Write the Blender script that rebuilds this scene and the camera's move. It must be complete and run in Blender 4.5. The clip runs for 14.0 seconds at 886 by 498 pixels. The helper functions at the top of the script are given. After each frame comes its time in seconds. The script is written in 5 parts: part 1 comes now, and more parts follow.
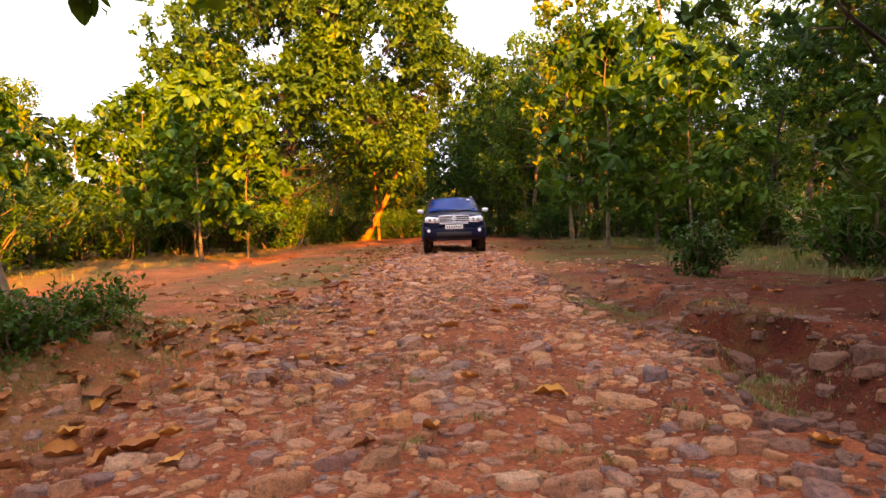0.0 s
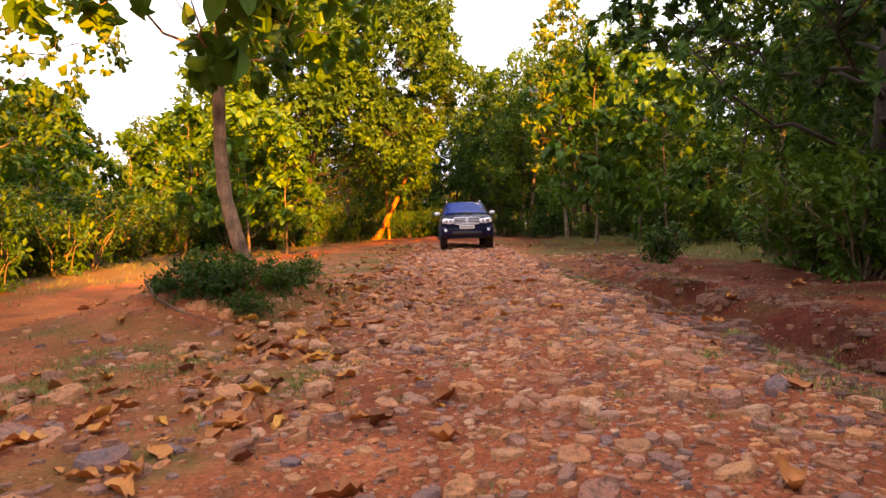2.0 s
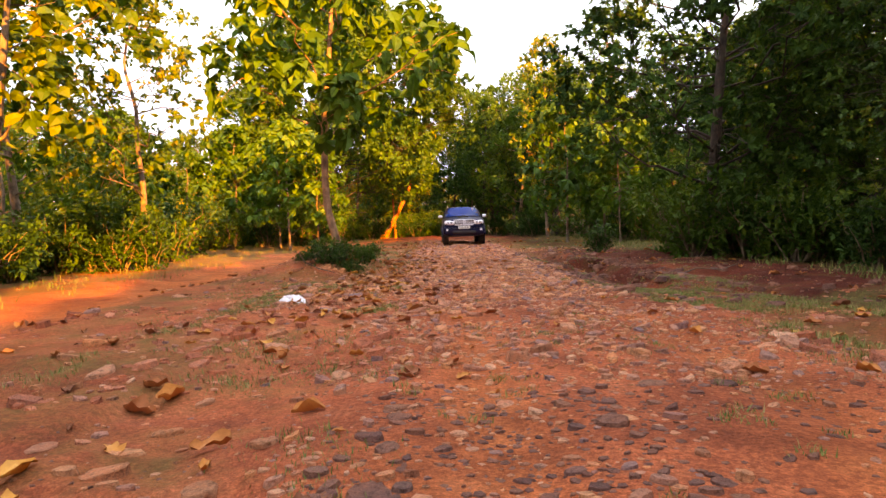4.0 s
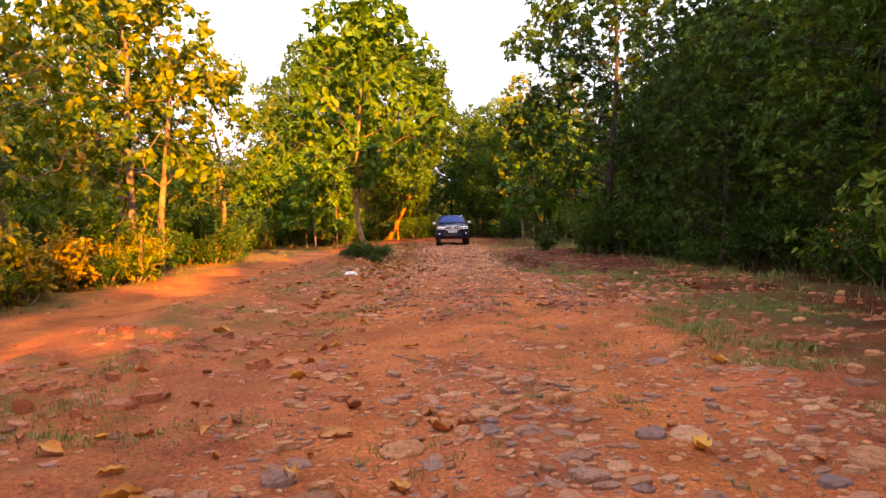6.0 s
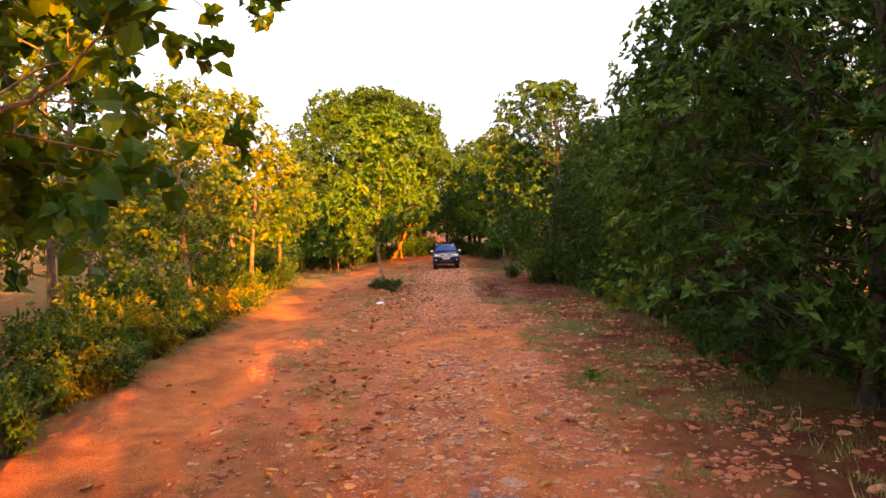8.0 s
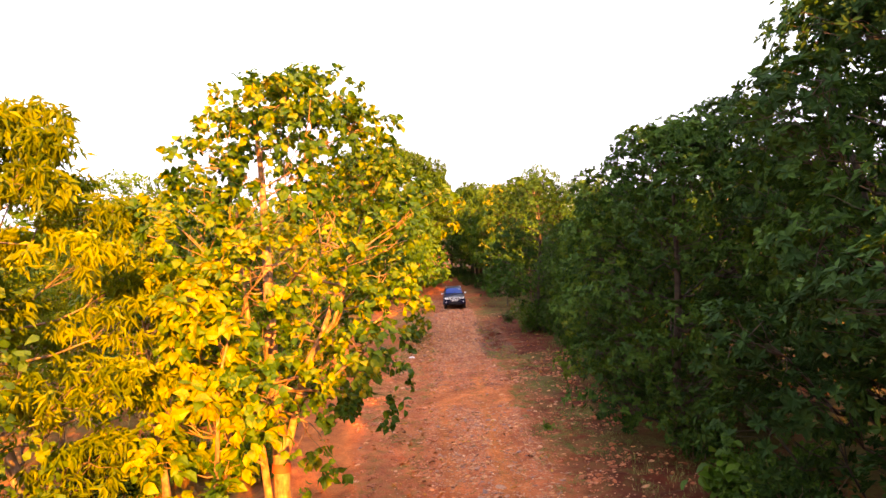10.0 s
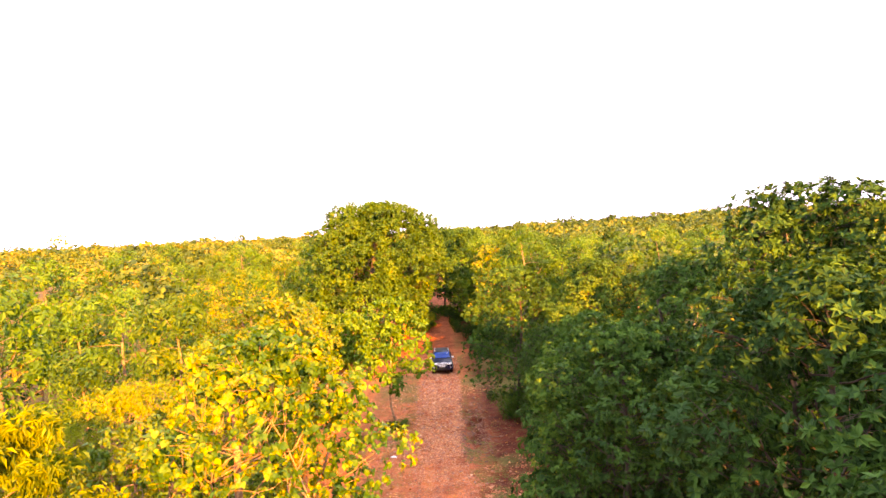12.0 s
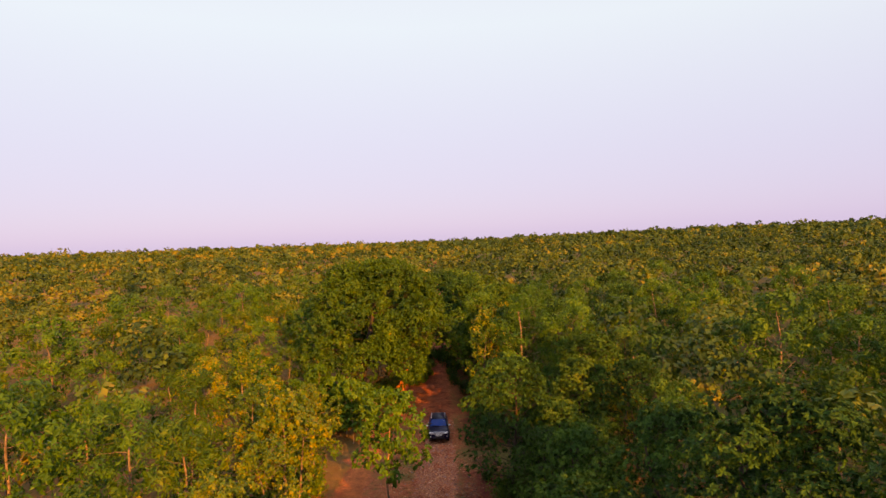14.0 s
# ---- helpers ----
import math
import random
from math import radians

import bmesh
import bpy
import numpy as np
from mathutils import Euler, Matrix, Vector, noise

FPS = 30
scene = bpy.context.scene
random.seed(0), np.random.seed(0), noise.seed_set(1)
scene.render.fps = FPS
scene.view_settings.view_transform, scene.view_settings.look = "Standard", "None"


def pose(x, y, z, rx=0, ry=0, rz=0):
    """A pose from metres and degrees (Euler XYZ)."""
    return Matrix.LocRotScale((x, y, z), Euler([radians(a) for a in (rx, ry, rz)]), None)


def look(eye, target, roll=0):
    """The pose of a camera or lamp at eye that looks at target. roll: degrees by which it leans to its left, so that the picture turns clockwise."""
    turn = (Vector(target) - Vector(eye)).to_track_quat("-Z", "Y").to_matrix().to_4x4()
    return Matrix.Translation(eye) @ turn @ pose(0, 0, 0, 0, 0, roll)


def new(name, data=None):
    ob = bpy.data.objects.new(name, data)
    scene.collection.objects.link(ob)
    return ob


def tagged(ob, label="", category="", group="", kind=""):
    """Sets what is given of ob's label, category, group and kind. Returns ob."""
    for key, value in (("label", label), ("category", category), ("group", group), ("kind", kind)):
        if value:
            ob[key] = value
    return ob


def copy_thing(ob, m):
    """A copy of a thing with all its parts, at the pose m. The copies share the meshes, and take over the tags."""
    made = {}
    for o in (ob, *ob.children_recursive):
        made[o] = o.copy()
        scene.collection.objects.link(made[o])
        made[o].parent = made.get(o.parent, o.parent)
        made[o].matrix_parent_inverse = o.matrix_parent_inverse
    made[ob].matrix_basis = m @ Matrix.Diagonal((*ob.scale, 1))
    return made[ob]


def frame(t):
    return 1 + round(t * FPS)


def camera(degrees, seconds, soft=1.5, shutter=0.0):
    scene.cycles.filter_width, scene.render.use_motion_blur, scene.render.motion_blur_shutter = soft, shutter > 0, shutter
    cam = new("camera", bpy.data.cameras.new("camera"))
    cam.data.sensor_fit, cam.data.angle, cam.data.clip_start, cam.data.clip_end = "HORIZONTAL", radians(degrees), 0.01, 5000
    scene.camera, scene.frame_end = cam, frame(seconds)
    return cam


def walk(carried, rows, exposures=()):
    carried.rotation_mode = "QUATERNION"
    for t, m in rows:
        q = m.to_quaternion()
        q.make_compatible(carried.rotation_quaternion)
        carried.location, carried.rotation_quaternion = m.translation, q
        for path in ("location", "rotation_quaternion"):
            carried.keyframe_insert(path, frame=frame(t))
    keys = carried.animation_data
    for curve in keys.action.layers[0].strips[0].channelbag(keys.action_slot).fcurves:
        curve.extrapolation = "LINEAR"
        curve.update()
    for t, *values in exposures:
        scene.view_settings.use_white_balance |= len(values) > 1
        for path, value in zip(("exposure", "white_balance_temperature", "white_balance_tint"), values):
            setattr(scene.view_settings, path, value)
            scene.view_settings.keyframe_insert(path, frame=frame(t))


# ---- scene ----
cam = camera(71.0, 14.0)
PATH = [
    (0, (-0.335, -9.284, 0.894), (-0.444, -7.288, 0.826), -1.7),
    (0.5, (-0.526, -9.836, 0.892), (-0.634, -7.84, 0.826), -1.7),
    (1, (-0.685, -10.618, 0.89), (-0.786, -8.622, 0.823), -1.7),
    (1.5, (-0.774, -11.514, 0.901), (-0.87, -9.517, 0.831), -1.7),
    (2, (-0.836, -12.598, 0.898), (-0.929, -10.601, 0.831), -1.8),
    (2.5, (-0.866, -13.734, 0.889), (-0.957, -11.737, 0.82), -1.8),
    (2.7, (-0.878, -14.237, 0.874), (-0.964, -12.24, 0.806), -1.8),
    (5, (-0.552, -21.844, 0.894), (-0.635, -19.847, 0.829), -1.7),
    (5.5, (-0.331, -23.678, 0.942), (-0.415, -21.681, 0.877), -1.8),
    (6, (-0.063, -25.793, 1.09), (-0.149, -23.796, 1.025), -1.7),
    (6.5, (0.208, -27.857, 1.321), (0.123, -25.86, 1.262), -1.6),
    (7, (0.485, -30.238, 1.732), (0.398, -28.241, 1.675), -1.7),
    (7.2, (0.55, -31.214, 1.908), (0.465, -29.217, 1.853), -1.6),
    (9.3, (0.6, -41.906, 5.022), (0.521, -39.909, 4.966), -3.4),
    (9.5, (0.591, -42.816, 5.448), (0.505, -40.818, 5.398), -3.3),
    (10, (0.525, -44.802, 6.81), (0.441, -42.804, 6.759), -3.4),
    (10.5, (0.72, -45.56, 8.189), (0.642, -43.563, 8.131), -3.3),
    (11, (1.211, -45.725, 9.704), (1.132, -43.727, 9.649), -3.3),
    (11.5, (1.659, -45.79, 11.197), (1.574, -43.792, 11.143), -3.2),
    (12, (1.936, -45.971, 12.811), (1.851, -43.973, 12.757), -2.9),
    (12.5, (2.028, -46.044, 14.203), (1.946, -44.046, 14.158), -2.7),
    (13, (2.045, -46.383, 15.739), (1.965, -44.385, 15.7), -2.4),
    (13.5, (2.114, -46.738, 17.231), (2.034, -44.74, 17.194), -2.2),
    (14, (2.222, -46.994, 18.65), (2.142, -44.995, 18.618), -2.0),
]
walk(cam, [(t, look(eye, target, roll)) for t, eye, target, roll in PATH],
     exposures=[(0.0, 2.47, 9200, 26), (5.5, 2.40, 9200, 26), (7.0, 2.32, 9200, 26), (9.0, 2.46, 9200, 26), (10.5, 2.66, 9200, 26), (11.5, 2.96, 9200, 26), (12.8, 3.02, 9200, 26), (13.4, 2.35, 9000, 26), (14.0, 1.0, 8600, 24)])

# ---- light ----
SUN_AZ = math.atan2(0.40, -0.92)          # the sun stands behind and to the right of the walk
SUN_EL = radians(15.5)
SUN_WAY = Vector((math.sin(SUN_AZ) * math.cos(SUN_EL), math.cos(SUN_AZ) * math.cos(SUN_EL), math.sin(SUN_EL)))
world = bpy.data.worlds.new("sky")
scene.world = world
world.use_nodes = True
wn = world.node_tree
sky = wn.nodes.new("ShaderNodeTexSky")
sky.sky_type, sky.sun_disc = "NISHITA", False
sky.sun_elevation, sky.sun_rotation = SUN_EL, SUN_AZ
sky.air_density, sky.dust_density, sky.ozone_density = 1.0, 0.6, 1.0
wn.nodes["Background"].inputs["Strength"].default_value = 0.15
haze = wn.nodes.new("ShaderNodeMix")          # a milky evening haze evens out the sky
haze.data_type = "RGBA"
haze.inputs[0].default_value = 0.92
wn.links.new(sky.outputs[0], haze.inputs[6])
way = wn.nodes.new("ShaderNodeTexCoord"); up = wn.nodes.new("ShaderNodeSeparateXYZ"); tint = wn.nodes.new("ShaderNodeValToRGB")
tint.color_ramp.elements.new(0.5)
for e, (p, c) in zip(tint.color_ramp.elements, ((0.0, (0.42, 0.44, 0.80)), (0.32, (0.57, 0.78, 0.98)), (1.0, (0.58, 0.70, 1.0)))):
    e.position, e.color = p, (*c, 1)
lift = wn.nodes.new("ShaderNodeMix"); lift.data_type, lift.blend_type = "RGBA", "MULTIPLY"
lift.inputs[0].default_value, lift.inputs[7].default_value = 1.0, (3.9, 3.9, 3.9, 1)
wn.links.new(way.outputs["Generated"], up.inputs[0]); wn.links.new(up.outputs["Z"], tint.inputs[0]); wn.links.new(tint.outputs[0], lift.inputs[6])
wn.links.new(lift.outputs[2], haze.inputs[7])
wn.links.new(haze.outputs[2], wn.nodes["Background"].inputs["Color"])
sun = new("sun", bpy.data.lights.new("sun", "SUN"))
sun.data.energy, sun.data.angle, sun.data.color = 5.2, radians(0.6), (1.0, 0.45, 0.065)
sun.matrix_world = look(SUN_WAY * 100, (0, 0, 0))


# ---- materials ----
def material(name):
    m = bpy.data.materials.new(name)
    m.use_nodes = True
    return m, m.node_tree.nodes, m.node_tree.links, m.node_tree.nodes["Principled BSDF"]


def ramp(nodes, stops, interpolation="LINEAR"):
    r = nodes.new("ShaderNodeValToRGB")
    r.color_ramp.interpolation = interpolation
    e = r.color_ramp.elements
    while len(e) < len(stops):
        e.new(0.5)
    for k, (p, c) in zip(e, stops):
        k.position, k.color = p, (*c, 1)
    return r


def noise_tex(nodes, links, scale, detail=4, rough=0.55, vector=None):
    n = nodes.new("ShaderNodeTexNoise")
    n.inputs["Scale"].default_value, n.inputs["Detail"].default_value, n.inputs["Roughness"].default_value = scale, detail, rough
    if vector:
        links.new(vector, n.inputs["Vector"])
    return n


def mixed(nodes, links, factor, a, b, blend="MIX"):
    m = nodes.new("ShaderNodeMix")
    m.data_type, m.blend_type = "RGBA", blend
    for sock, v in ((m.inputs[0], factor), (m.inputs[6], a), (m.inputs[7], b)):
        if isinstance(v, bpy.types.NodeSocket):
            links.new(v, sock)
        elif isinstance(v, (int, float)):
            sock.default_value = v
        else:
            sock.default_value = (*v, 1)
    return m.outputs[2]


def bump(nodes, links, height, bsdf, strength=0.4, distance=0.02):
    b = nodes.new("ShaderNodeBump")
    b.inputs["Strength"].default_value, b.inputs["Distance"].default_value = strength, distance
    links.new(height, b.inputs["Height"])
    links.new(b.outputs[0], bsdf.inputs["Normal"])


def leaf_material(name, stops, through_light=0.35, rough=0.5, crowns=False, scatter=0.45, gloss=0.22):
    """Leaves: each leaf takes its own tone, each tree its own shift; light shines through."""
    m, n, l, b = material(name)
    g = n.new("ShaderNodeNewGeometry")
    o = n.new("ShaderNodeObjectInfo")
    tc = n.new("ShaderNodeTexCoord")
    patch = noise_tex(n, l, 0.5, 2, 0.5, tc.outputs["Object"])
    add = n.new("ShaderNodeMath"); add.operation = "MULTIPLY_ADD"
    l.new(patch.outputs[0], add.inputs[0]); add.inputs[1].default_value = 1.5
    tree = n.new("ShaderNodeMath"); tree.operation = "MULTIPLY_ADD"
    own = n.new("ShaderNodeAttribute"); own.attribute_name = "tone"
    l.new(own.outputs["Fac"] if crowns else o.outputs["Random"], tree.inputs[0]); tree.inputs[1].default_value = 1.0 if crowns else 0.42; tree.inputs[2].default_value = (-1.05 if crowns else -0.86) + 0.5 * (0.45 - scatter)
    l.new(tree.outputs[0], add.inputs[2])
    tot = n.new("ShaderNodeMath"); tot.operation = "MULTIPLY_ADD"; tot.use_clamp = True
    l.new(g.outputs["Random Per Island"], tot.inputs[0]); tot.inputs[1].default_value = scatter; l.new(add.outputs[0], tot.inputs[2])
    r = ramp(n, stops)
    l.new(tot.outputs[0], r.inputs[0])
    fine = noise_tex(n, l, 30, 2)
    col = mixed(n, l, 0.35, r.outputs[0], fine.outputs[0], "OVERLAY")
    l.new(col, b.inputs["Base Color"])
    b.inputs["Roughness"].default_value = rough
    b.inputs["Specular IOR Level"].default_value = gloss
    t = n.new("ShaderNodeBsdfTranslucent")
    l.new(mixed(n, l, 1.0, col, (1.0, 1.0, 0.45), "MULTIPLY"), t.inputs["Color"])
    x = n.new("ShaderNodeMixShader")
    x.inputs[0].default_value = through_light
    l.new(b.outputs[0], x.inputs[1]); l.new(t.outputs[0], x.inputs[2])
    l.new(x.outputs[0], n["Material Output"].inputs["Surface"])
    return m


LEAF_TEAK = leaf_material("teak_leaf", [(0.0, (0.035, 0.085, 0.010)), (0.38, (0.085, 0.155, 0.015)), (0.66, (0.19, 0.215, 0.018)), (0.9, (0.33, 0.25, 0.018)), (1.0, (0.42, 0.17, 0.02))])
LEAF_YELLOW = leaf_material("yellow_leaf", [(0.0, (0.035, 0.095, 0.010)), (0.16, (0.09, 0.17, 0.014)), (0.36, (0.25, 0.255, 0.018)), (0.68, (0.41, 0.27, 0.016)), (1.0, (0.45, 0.15, 0.015))])
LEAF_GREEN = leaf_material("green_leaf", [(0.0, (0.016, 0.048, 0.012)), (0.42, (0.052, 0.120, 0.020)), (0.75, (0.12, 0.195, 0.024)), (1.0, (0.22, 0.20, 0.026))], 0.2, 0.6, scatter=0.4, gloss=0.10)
LEAF_BIG = leaf_material("broad_leaf", [(0.0, (0.035, 0.09, 0.010)), (0.5, (0.08, 0.175, 0.016)), (0.85, (0.15, 0.235, 0.02)), (1.0, (0.30, 0.25, 0.02))], 0.3)
LEAF_OLD = leaf_material("old_tree_leaf", [(0.0, (0.025, 0.065, 0.010)), (0.45, (0.062, 0.135, 0.014)), (0.8, (0.115, 0.20, 0.018)), (1.0, (0.28, 0.21, 0.02))], 0.3)
LEAF_BUSH = leaf_material("bush_leaf", [(0.0, (0.025, 0.07, 0.012)), (0.5, (0.068, 0.14, 0.014)), (0.85, (0.14, 0.20, 0.02)), (1.0, (0.28, 0.21, 0.02))], 0.3)
# golden ramp holds the orange sunlight that falls on these leaves
LEAF_SUNGOLD = leaf_material("sun_gold_leaf", [(0.0, (0.12, 0.13, 0.015)), (0.4, (0.32, 0.22, 0.018)), (0.75, (0.46, 0.22, 0.02)), (1.0, (0.50, 0.14, 0.02))])
LEAF_FEATHER = leaf_material("feathery_leaf", [(0.0, (0.10, 0.155, 0.012)), (0.5, (0.25, 0.275, 0.018)), (1.0, (0.38, 0.34, 0.025))], 0.4)


def bark_material(name, dark, light, scale=9):
    m, n, l, b = material(name)
    tc = n.new("ShaderNodeTexCoord")
    mp = n.new("ShaderNodeMapping"); mp.inputs["Scale"].default_value = (1, 1, 0.25)
    l.new(tc.outputs["Object"], mp.inputs[0])
    a = noise_tex(n, l, scale, 6, 0.65, mp.outputs[0])
    c = noise_tex(n, l, 4.5, 5, 0.65, tc.outputs["Object"])
    r = ramp(n, [(0.3, dark), (0.7, light)])
    l.new(a.outputs[0], r.inputs[0])
    r2 = ramp(n, [(0.36, (0.5, 0.48, 0.46)), (0.52, (1.0, 1.0, 1.0)), (0.66, (1.5, 1.45, 1.4))])
    l.new(c.outputs[0], r2.inputs[0])
    l.new(mixed(n, l, 1.0, r.outputs[0], r2.outputs[0], "MULTIPLY"), b.inputs["Base Color"])
    b.inputs["Roughness"].default_value = 0.85
    bump(n, l, a.outputs[0], b, 0.7, 0.03)
    return m


BARK = bark_material("bark", (0.10, 0.065, 0.045), (0.27, 0.19, 0.13))
BARK_PALE = bark_material("pale_bark", (0.14, 0.07, 0.04), (0.48, 0.28, 0.165))
# the low sun's orange on the slanting trunk is put into this bark
BARK_SUNLIT = bark_material("sunlit_orange_bark", (0.24, 0.085, 0.028), (0.44, 0.16, 0.05))
BARK_DARK = bark_material("dark_bark", (0.025, 0.017, 0.013), (0.075, 0.05, 0.035))


# ---- mesh tools ----
def fast_mesh(name, verts, faces, mats=(), index=None, smooth=False):
    """A mesh from arrays of vertices and of faces (all with the same number of corners)."""
    me = bpy.data.meshes.new(name)
    verts, faces = np.ascontiguousarray(verts, np.float32), np.ascontiguousarray(faces, np.int32)
    me.vertices.add(len(verts)); me.vertices.foreach_set("co", verts.ravel())
    me.loops.add(faces.size); me.loops.foreach_set("vertex_index", faces.ravel())
    me.polygons.add(len(faces)); me.polygons.foreach_set("loop_start", np.arange(0, faces.size, faces.shape[1], dtype=np.int32))
    for m in mats:
        me.materials.append(m)
    if index is not None:
        me.polygons.foreach_set("material_index", np.ascontiguousarray(index, np.int32))
    me.polygons.foreach_set("use_smooth", np.full(len(faces), smooth))
    me.update(calc_edges=True)
    return me


class Pile:
    """Vertices and quads gathered piece by piece."""
    def __init__(self):
        self.v, self.f, self.n = [], [], 0

    def add(self, v, f):
        self.v.append(v); self.f.append(np.asarray(f) + self.n); self.n += len(v)

    def mesh(self, name, mat, smooth=True):
        return fast_mesh(name, np.concatenate(self.v), np.concatenate(self.f), [mat], None, smooth)


def tube(points, radii, sides=6):
    """A bent, tapered tube of quads along points."""
    p, r = np.asarray(points, float), np.asarray(radii, float)
    d = np.gradient(p, axis=0)
    d /= np.linalg.norm(d, axis=1, keepdims=True) + 1e-9
    ref = np.where(np.abs(d[:, 2:3]) > 0.9, (1.0, 0.0, 0.0), (0.0, 0.0, 1.0))
    a = np.cross(d, ref); a /= np.linalg.norm(a, axis=1, keepdims=True) + 1e-9
    for k in range(1, len(p)):
        a[k] = a[k - 1] - d[k] * (a[k - 1] @ d[k]); a[k] /= np.linalg.norm(a[k]) + 1e-9
    b = np.cross(d, a)
    w = np.linspace(0, 2 * np.pi, sides, endpoint=False)
    v = p[:, None] + r[:, None, None] * (np.cos(w)[None, :, None] * a[:, None] + np.sin(w)[None, :, None] * b[:, None])
    i, j = np.meshgrid(np.arange(len(p) - 1), np.arange(sides), indexing="ij")
    j2 = (j + 1) % sides
    f = np.stack([i * sides + j, i * sides + j2, (i + 1) * sides + j2, (i + 1) * sides + j], -1).reshape(-1, 4)
    return v.reshape(-1, 3), f


def unit(a):
    return a / (np.linalg.norm(a, axis=-1, keepdims=True) + 1e-9)


def leaf_arrays(rng, pos, way, size, width=0.55, detail=1, fold=0.25, droop=0.25, face=None, jitter=0.38):
    """Leaves as small folded blades. detail 3 and 2: rounded outline; 4: widest near a blunt tip; 1: four triangles; 0: one folded quad (two triangles)."""
    n = len(pos)
    way = unit(way)
    up = unit((np.array((0, 0, 1.0)) if face is None else face) + rng.normal(0, jitter, (n, 3)))
    side = unit(np.cross(way, up))
    nor = np.cross(side, way)
    s = np.asarray(size).reshape(-1, 1) * np.ones((n, 1))
    w = s * width * 0.5
    tip = pos + way * s - nor * s * droop
    mid = pos + way * s * 0.52 + nor * s * 0.05
    lift = nor * w * fold * 2
    if detail == 3:
        ts, ws = (0.10, 0.28, 0.50, 0.72, 0.90), (0.45, 0.86, 1.0, 0.80, 0.40)
        pts = [pos, tip]
        for t_, w_ in zip(ts, ws):
            spine = pos + way * s * t_ - nor * s * droop * t_ * t_
            pts += [spine, spine + side * w * w_ + lift * w_, spine - side * w * w_ + lift * w_]
        v = np.stack(pts, 1)
        f = [(0, 2, 3), (0, 4, 2), (14, 1, 15), (14, 16, 1)]
        for k_ in range(4):
            a_, b_ = 2 + 3 * k_, 5 + 3 * k_
            f += [(a_, b_, a_ + 1), (a_ + 1, b_, b_ + 1), (a_, a_ + 2, b_), (a_ + 2, b_ + 2, b_)]
        f = np.array(f)
    elif detail == 2:
        v = np.stack([pos, mid, tip, pos + way * s * 0.30 + side * w * 0.92 + lift * 0.8, pos + way * s * 0.66 + side * w + lift - nor * s * droop * 0.3,
                      pos + way * s * 0.30 - side * w * 0.92 + lift * 0.8, pos + way * s * 0.66 - side * w + lift - nor * s * droop * 0.3], 1)
        f = np.array([(0, 1, 3), (3, 1, 4), (4, 1, 2), (0, 5, 1), (5, 6, 1), (6, 2, 1)])
    elif detail == 4:
        v = np.stack([pos, pos + way * s * 0.45 + side * w * 0.62 + lift * 0.4, pos + way * s * 0.78 + side * w + lift * 0.5 - nor * s * droop * 0.5, tip,
                      pos + way * s * 0.78 - side * w + lift * 0.5 - nor * s * droop * 0.5, pos + way * s * 0.45 - side * w * 0.62 + lift * 0.4], 1)
        f = np.array([(0, 1, 5), (1, 2, 4), (1, 4, 5), (2, 3, 4)])
    elif detail == 1:
        v = np.stack([pos, mid, tip, pos + way * s * 0.5 + side * w + lift, pos + way * s * 0.5 - side * w + lift], 1)
        f = np.array([(0, 1, 3), (3, 1, 2), (0, 4, 1), (4, 2, 1)])
    else:
        v = np.stack([pos, pos + way * s * 0.5 + side * w, tip, pos + way * s * 0.5 - side * w], 1)
        f = np.array([(0, 1, 2), (0, 2, 3)])
    k = v.shape[1]
    return v.reshape(-1, 3), (f[None] + np.arange(n)[:, None, None] * k).reshape(-1, 3)


def bend(rng, a, b, k=5, wob=0.06, sag=0.0):
    """A wavering line of k points from a to b."""
    a, b = np.asarray(a, float), np.asarray(b, float)
    t = np.linspace(0, 1, k)[:, None]
    p = a + (b - a) * t
    size = np.linalg.norm(b - a)
    p[1:-1] += rng.normal(0, wob * size, (k - 2, 3))
    p[:, 2] += (np.sin(t[:, 0] * np.pi)) * sag * size
    return p


